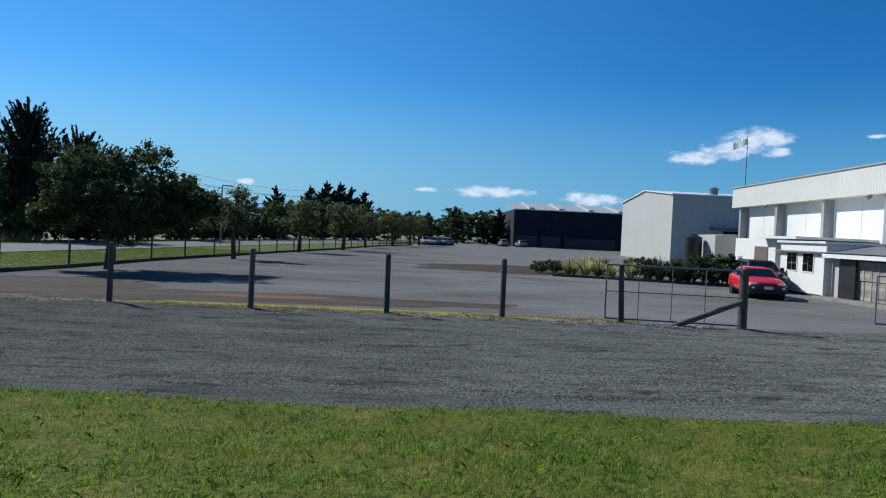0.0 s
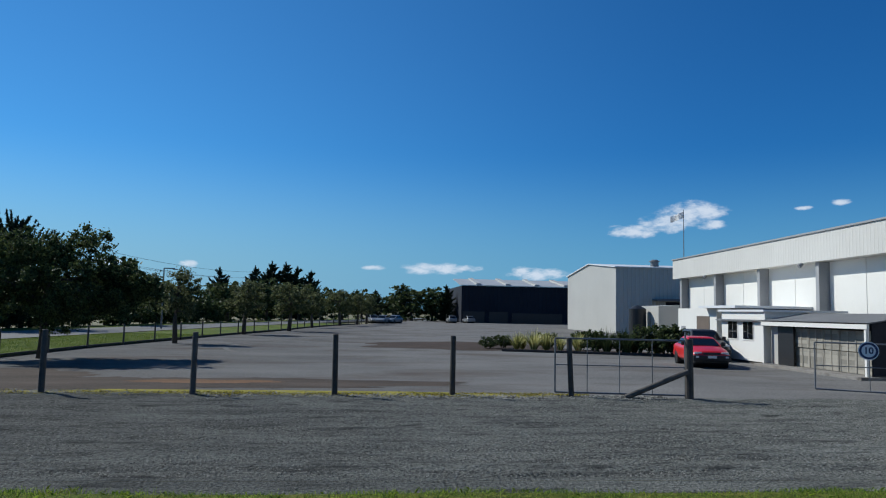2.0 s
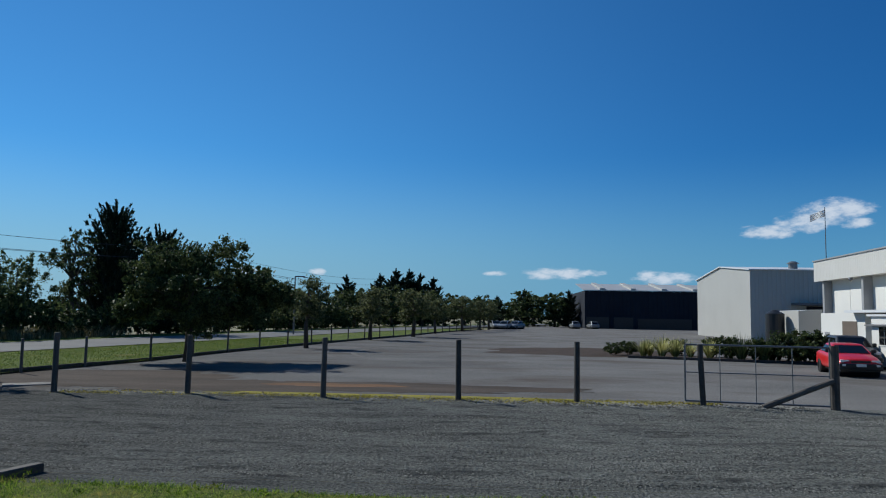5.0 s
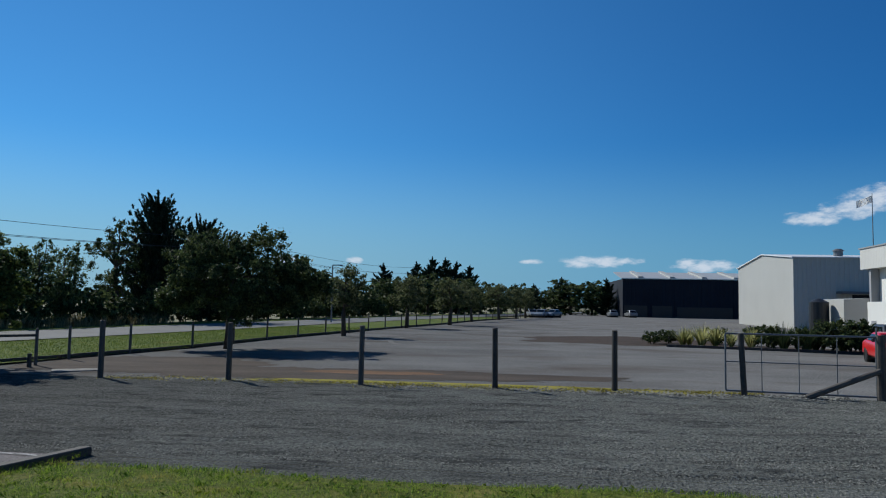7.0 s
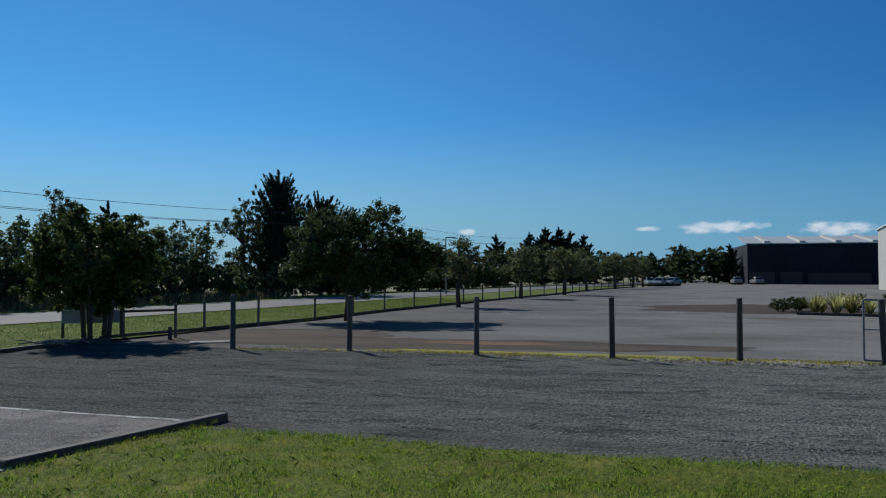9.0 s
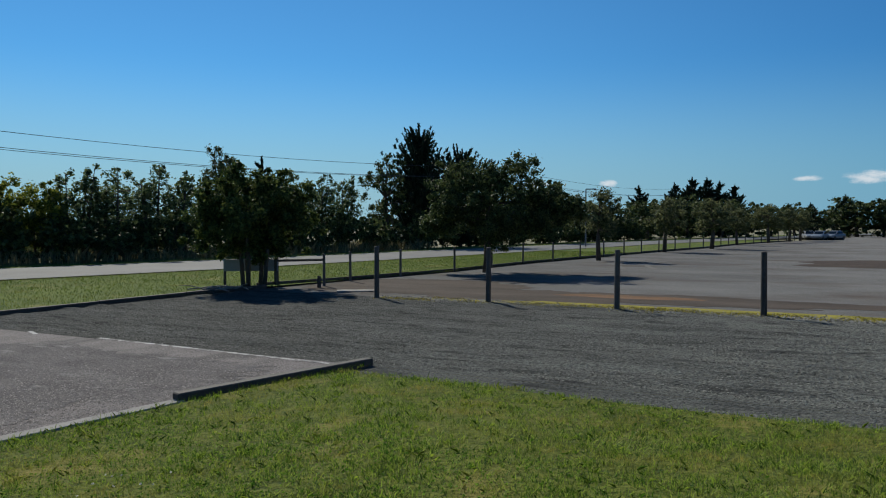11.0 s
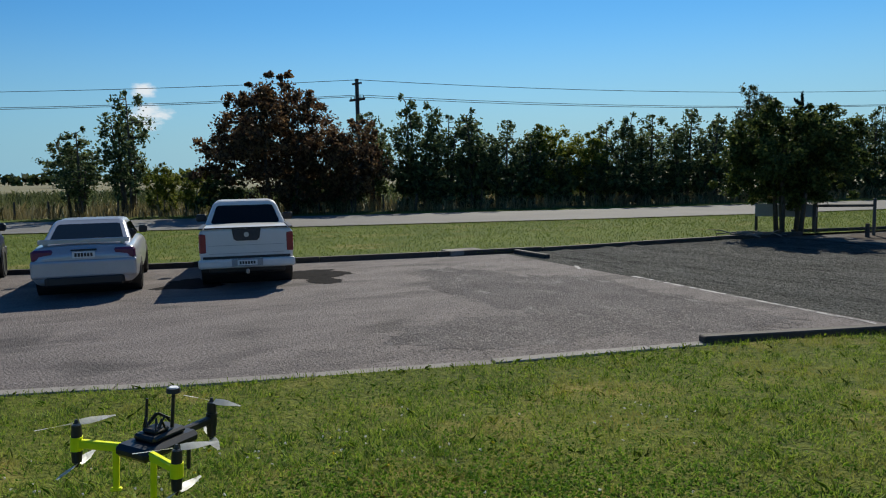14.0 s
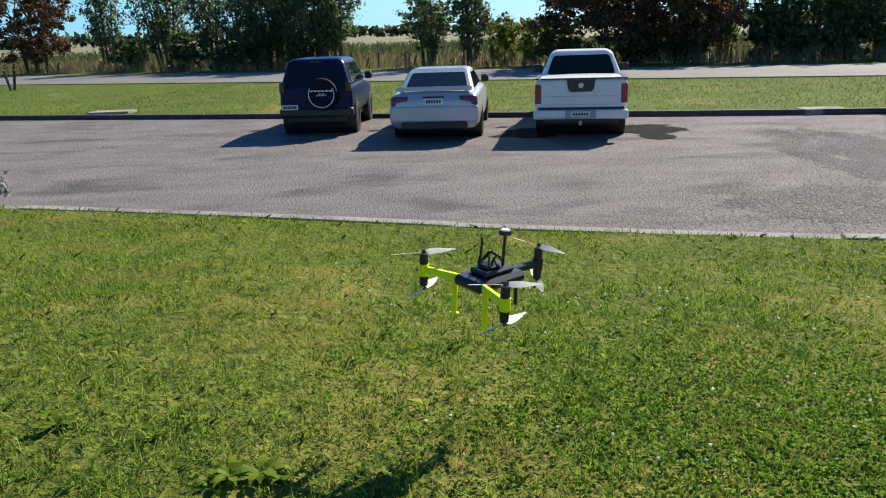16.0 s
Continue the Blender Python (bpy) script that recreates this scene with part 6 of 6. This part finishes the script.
part("cable", bm, M_BLACK, drone)
bm = BM()
p = hull @ Vector((0.035, -0.03, 0.05))
tube(bm, p, p + Vector((0.005, 0, 0.135)), 0.007, 0.006, 8)
mast = part("mast", bm, M_BLACK, drone)
bm = BM()
tube(bm, p + Vector((0.005, 0, 0.135)), p + Vector((0.005, 0, 0.152)), 0.027, 0.024, 18)
part("gps_puck", bm, M_BLACK, mast)
bm = BM()
tube(bm, p + Vector((0.005, 0, 0.152)), p + Vector((0.005, 0, 0.155)), 0.018, 0.016, 18)
part("gps_label", bm, M_PLATE, mast, "pale disc")
bm = BM()
p2 = hull @ Vector((-0.035, 0.03, 0.05))
tube(bm, p2, p2 + Vector((0.006, 0, 0.12)), 0.006, 0.005, 8)
part("antenna", bm, M_BLACK, drone)
for k, mo in enumerate(MOTORS):
    root_p = hull @ Vector((-0.11, 0.075 if k == 0 else -0.075, 0)) if k < 2 else hull @ Vector((0.11, 0, 0))
    bm = BM()
    d = mo - root_p
    turn = Matrix.Translation(root_p) @ d.to_track_quat("X", "Z").to_matrix().to_4x4()
    box(bm, -0.02, d.length + 0.012, -0.013, 0.013, -0.016, 0.016, turn, 0.006)
    arm = part("arm", bm, M_NEON if k < 2 else M_CARBON, drone, "neon yellow arm" if k < 2 else "black arm")
    bm = BM()
    tube(bm, mo + Vector((0, 0, -0.026)), mo + Vector((0, 0, 0.026)), 0.022, 0.022, 18)
    part("motor_mount", bm, M_NEON if k < 2 else M_CARBON, arm)
    for s in (1, -1):
        bm = BM()
        tube(bm, mo + Vector((0, 0, s * 0.026)), mo + Vector((0, 0, s * 0.07)), 0.019, 0.017, 18)
        tube(bm, mo + Vector((0, 0, s * 0.075)), mo + Vector((0, 0, s * 0.09)), 0.010, 0.005, 12)
        motor = part("motor", bm, M_BLACK, drone)
        bm = BM()
        a0 = math.radians((25, 70, 10, 55, 140, 100)[k * 2 + (s < 0)])
        for half in (0, math.pi):
            prev = None
            for j in range(8):
                f = j / 7
                rr = 0.012 + 0.128 * f
                w = 0.005 + 0.013 * math.sin(math.pi * min(1, 0.15 + 0.9 * f)) * (1 - 0.45 * f)
                tw = 0.45 * (1 - f) + 0.12
                a = a0 + half
                cx, cy = math.cos(a), math.sin(a)
                pair = [bm.verts.new(mo + Vector((cx * rr - cy * w * e, cy * rr + cx * w * e, s * 0.078 + e * w * tw))) for e in (1, -1)]
                if prev:
                    bm.faces.new((prev[0], prev[1], pair[1], pair[0]))
                prev = pair
        bmesh.ops.solidify(bm, geom=list(bm.faces), thickness=0.0018)
        part("propeller", bm, M_PROP, motor, "white two-bladed propeller")
    if k < 2:
        lp = root_p + d * 0.1
        bm = BM()
        box(bm, lp.x - 0.011, lp.x + 0.011, lp.y - 0.011, lp.y + 0.011, -0.155, -0.012, None, 0.004)
        leg = part("landing_leg", bm, M_NEON, drone, "neon yellow landing leg")
        bm = BM()
        box(bm, lp.x - 0.02, lp.x + 0.02, lp.y - 0.012, lp.y + 0.012, -0.166, -0.155, None, 0.004)
        part("foot", bm, M_NEON, leg)
    else:
        bm = BM()
        lp = root_p + d * 0.25
        tube(bm, lp, lp + Vector((0, 0, -0.16)), 0.008, 0.008, 8)
        part("landing_leg", bm, M_CARBON, drone, "black landing leg")


# ---------------------------------------------------------------- lawn grass, weeds and flowers
rng = np.random.default_rng(3)


def inside_lawn(x, y):
    left = np.interp(y, [p[0] for p in KERB_LOW], [p[1] for p in KERB_LOW])
    return (x > left + 0.03) & (y < 9.08 + 0.1 * np.sin(x * 1.3) + 0.1 * np.maximum(0, -3 - x))


def lawn_height(x, y):
    left = np.interp(y, [p[0] for p in KERB_LOW], [p[1] for p in KERB_LOW])
    d = np.clip(np.minimum(x - left, 9.12 + 0.1 * np.sin(x * 1.3) + 0.1 * np.maximum(0, -3 - x) - y) / 6.0, 0, 1)
    return 0.04 + 0.43 * d * d * (3 - 2 * d)


def scatter(n, r0, r1, a0, a1, power=0.5):
    """Places on the lawn by distance and bearing from its middle."""
    r = r0 + (r1 - r0) * rng.random(n) ** power
    a = np.radians(a0 + (a1 - a0) * rng.random(n))
    x, y = r * np.sin(a), r * np.cos(a)
    ok = inside_lawn(x, y)
    x, y = x[ok], y[ok]
    return np.stack([x, y, lawn_height(x, y) - 0.012], 1)


def clumped(pts):
    """Thins the grass between its small clumps, so that the soil shows here and there."""
    keep = [noise.noise(Vector((a * 11, b * 11, 1))) + 0.7 * noise.noise(Vector((a * 2.6, b * 2.6, 4))) > -0.14 + 0.3 * e for (a, b, c), e in zip(pts, rng.random(len(pts)) - 0.5)]
    return pts[np.array(keep)]


sward = clumped(np.concatenate([scatter(430000, 1.6, 13.0, -140, 45, 0.75), scatter(60000, 0.0, 13.0, -180, 180, 0.6)]))
tagged(new("lawn_grass", blade_mesh("lawn_grass", sward, 0.06, 0.0082, M_BLADE, 1, 1.1, 0.6, True)), "short green grass of the lawn", "grass", "", "stuff")
tuft = []
for c in scatter(5200, 1.8, 12.5, -140, 45, 0.7):
    k = rng.integers(8, 26)
    tuft.append(c + np.concatenate([rng.normal(size=(k, 2)) * rng.uniform(0.03, 0.07), np.zeros((k, 1))], 1))
M_TUFT = material("tuft_blade", (0.05, 0.115, 0.010), (0.27, 0.36, 0.045), 0.9, 5.0, 0.6, bump=0, spread=0.4, island=0.9, thin=0.5, spec=0.15, stain=((0.36, 0.31, 0.08), 0.8, 0.54, 0.72))
M_LUSH = material("lush_blade", (0.075, 0.14, 0.008), (0.20, 0.27, 0.025), 1.2, 8.0, 0.55, bump=0, island=0.6, thin=0.55, spec=0.15)
tagged(new("grass_tufts", blade_mesh("grass_tufts", np.concatenate(tuft), 0.055, 0.007, M_TUFT, 2, 1.0, 0.6)), "longer lush grass tufts in the lawn", "grass", "", "stuff")
edge = []
for y in np.arange(-8, 9.8, 0.012):
    edge.append((along(KERB_LOW, y) + rng.uniform(-0.05, 0.14), y, 0.03))
for x in np.arange(-6, 12, 0.012):
    edge.append((x, edge_y(x) + rng.uniform(-0.2, 0.12), -0.01))
tagged(new("edge_grass", blade_mesh("edge_grass", np.array(edge), 0.07, 0.008, M_LUSH, 4, 0.9, 0.6)), "longer grass along the lawn edge", "grass", "", "stuff")
# verge grass
yy = np.concatenate([rng.uniform(-42, -10, 30000), rng.uniform(-12, 60, 95000)])
lo = np.interp(yy, [p[0] for p in ROAD_NEAR], [p[1] for p in ROAD_NEAR])
hi = np.interp(yy, [p[0] for p in KERB_UP + FENCE[2:]], [p[1] for p in KERB_UP + FENCE[2:]])
xx = lo + (hi - lo) * rng.random(len(yy))
tagged(new("verge_grass", blade_mesh("verge_grass", np.stack([xx, yy, 0 * xx + 0.05], 1), 0.085, 0.018, M_VBLADE, 5, 0.9, 0.4, True)), "rough grass of the roadside verge", "grass", "", "stuff")
# clover flowers
M_CLOVER = material("clover_flower", (0.6, 0.6, 0.52), (0.75, 0.74, 0.68), 9, 60, 0.7, bump=0, island=0.4, thin=0.5)
M_YELLOWF = material("dandelion", (0.6, 0.5, 0.01), (0.75, 0.6, 0.02), 9, 60, 0.7, bump=0)
cl = scatter(170, 2.4, 6.5, -100, -45, 0.6)
cs = [tuple(p + np.array([0, 0, 0.06])) for p in cl if noise.noise(Vector((p[0] * 0.9, p[1] * 0.9, 2))) > -0.05]
tagged(new("clover_flowers", leaf_mesh("clover_flowers", cs, [0.008] * len(cs), 9, 0.009, M_CLOVER, 6)), "small white clover flowers in the lawn", "flowers", "", "stuff")
df = [tuple(p + np.array([0, 0, 0.05])) for p in scatter(16, 2.6, 5.5, -100, -50, 0.6)]
tagged(new("yellow_flowers", leaf_mesh("yellow_flowers", df, [0.012] * len(df), 14, 0.012, M_YELLOWF, 7, squash=0.3)), "few small yellow flowers in the lawn", "flowers", "", "stuff")


def weed(x, y, s, seed):
    root = thing("weed", "broad-leaved green weed growing in the lawn", "plant", pose(x, y, float(lawn_height(np.array(x), np.array(y))) - 0.005), "lawn weeds")
    r = random.Random(seed)
    bm = BM()
    for k in range(16):
        a, l = r.uniform(0, 6.28), s * r.uniform(0.6, 1.1)
        d, sd = Vector((math.cos(a), math.sin(a), 0)), Vector((-math.sin(a), math.cos(a), 0))
        prev = None
        for j in range(6):
            f = j / 5
            w = s * 0.13 * math.sin(math.pi * (0.08 + 0.88 * f)) * (1 + 0.35 * (j % 2))
            p = d * l * f + Vector((0, 0, l * (0.75 * f - 0.6 * f * f) * r.uniform(0.8, 1.2) + 0.02))
            pair = (bm.verts.new(p - sd * w), bm.verts.new(p + sd * w))
            if prev:
                bm.faces.new((prev[0], prev[1], pair[1], pair[0]))
            prev = pair
    part("leaves", bm, M_LUSH, root)


weed(-2.66, -0.83, 0.13, 1)
weed(-2.64, -0.95, 0.11, 2)
weed(-2.63, -0.72, 0.09, 4)
weed(-3.1, -1.9, 0.12, 3)

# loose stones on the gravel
# drift paints the same sunward self-shade into the loose stones.
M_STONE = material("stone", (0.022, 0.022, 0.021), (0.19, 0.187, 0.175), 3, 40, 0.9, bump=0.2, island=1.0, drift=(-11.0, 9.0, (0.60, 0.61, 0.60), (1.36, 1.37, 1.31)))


M_CHIP = material("stone_chip", (0.06, 0.054, 0.052), (0.25, 0.225, 0.214), 3, 40, 0.9, bump=0.2, island=1.0)


def pebbles(name, n, place, size, seed, label, mat=M_STONE):
    r = np.random.default_rng(seed)
    pts = place(r, n)
    s = size * (0.45 + 1.0 * r.random(n) ** 2)
    base = np.array([[1, 0, 0], [-0.5, 0.87, 0], [-0.5, -0.87, 0], [0.05, 0, 0.7]])
    a = r.random(n) * 6.28
    ca, sa = np.cos(a), np.sin(a)
    b = np.einsum("vk,n->nvk", base, s) * (0.7 + 0.6 * r.random((n, 4, 1)))
    v = np.stack([b[..., 0] * ca[:, None] - b[..., 1] * sa[:, None], b[..., 0] * sa[:, None] + b[..., 1] * ca[:, None], b[..., 2]], -1) + pts[:, None]
    me = bpy.data.meshes.new(name)
    me.vertices.add(4 * n)
    me.vertices.foreach_set("co", v.ravel())
    tri = np.array([[0, 1, 3], [1, 2, 3], [2, 0, 3]])
    idx = (np.arange(n)[:, None, None] * 4 + tri[None]).reshape(-1).astype(np.int32)
    me.loops.add(len(idx))
    me.loops.foreach_set("vertex_index", idx)
    me.polygons.add(3 * n)
    me.polygons.foreach_set("loop_start", np.arange(0, 9 * n, 3, dtype=np.int32))
    me.update(calc_edges=True)
    me.materials.append(mat)
    tagged(new(name, me), label, "gravel", "", "stuff")


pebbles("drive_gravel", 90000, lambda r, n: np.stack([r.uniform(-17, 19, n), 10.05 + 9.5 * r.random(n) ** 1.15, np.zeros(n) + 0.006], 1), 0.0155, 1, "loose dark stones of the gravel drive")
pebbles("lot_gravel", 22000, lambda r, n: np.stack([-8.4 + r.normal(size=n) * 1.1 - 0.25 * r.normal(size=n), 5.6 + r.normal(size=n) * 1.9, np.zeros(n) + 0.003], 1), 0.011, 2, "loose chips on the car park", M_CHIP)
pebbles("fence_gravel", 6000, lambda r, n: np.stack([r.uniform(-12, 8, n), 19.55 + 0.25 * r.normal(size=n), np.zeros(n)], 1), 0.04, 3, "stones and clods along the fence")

# thin yellowish growth along the fence foot
n = 9000
gx = rng.uniform(-11.5, 6.0, n)
gy = 19.75 + 0.03 * gx + 0.28 * rng.normal(size=n)
keep = np.array([noise.noise(Vector((a * 0.8, b * 1.5, 7))) > -0.12 for a, b in zip(gx, gy)])
M_YGRASS = material("yellow_growth", (0.12, 0.11, 0.015), (0.36, 0.31, 0.05), 0.8, 8, 0.7, bump=0, island=0.7, thin=0.4)
tagged(new("fence_growth", blade_mesh("fence_growth", np.stack([gx, gy, 0 * gx], 1)[keep], 0.05, 0.014, M_YGRASS, 12, 1.2, 0.5)), "yellowish low growth along the fence foot", "grass", "", "stuff")

# clover spread through part of the lawn
cl = np.stack([-3.0 + 0.75 * rng.normal(size=9000), 1.6 + 0.9 * rng.normal(size=9000)], 1)
cl = np.concatenate([cl, np.stack([rng.uniform(-7, -1.5, 5000), rng.uniform(-4, 6, 5000)], 1)])
ok = np.hypot(cl[:, 0], cl[:, 1]) > 2.0
cl = cl[ok]
cz = lawn_height(cl[:, 0], cl[:, 1]) + 0.022
M_CLOVERLEAF = material("clover_leaf", (0.065, 0.15, 0.012), (0.20, 0.33, 0.04), 1.2, 9, 0.7, bump=0, island=0.8, thin=0.45, spec=0.1)
tagged(new("clover_leaves", leaf_mesh("clover_leaves", np.column_stack([cl, cz]), [0.012] * len(cl), 3, 0.016, M_CLOVERLEAF, 14, squash=0.4, long=1.1)), "green clover leaves spread through the lawn", "clover", "", "stuff")
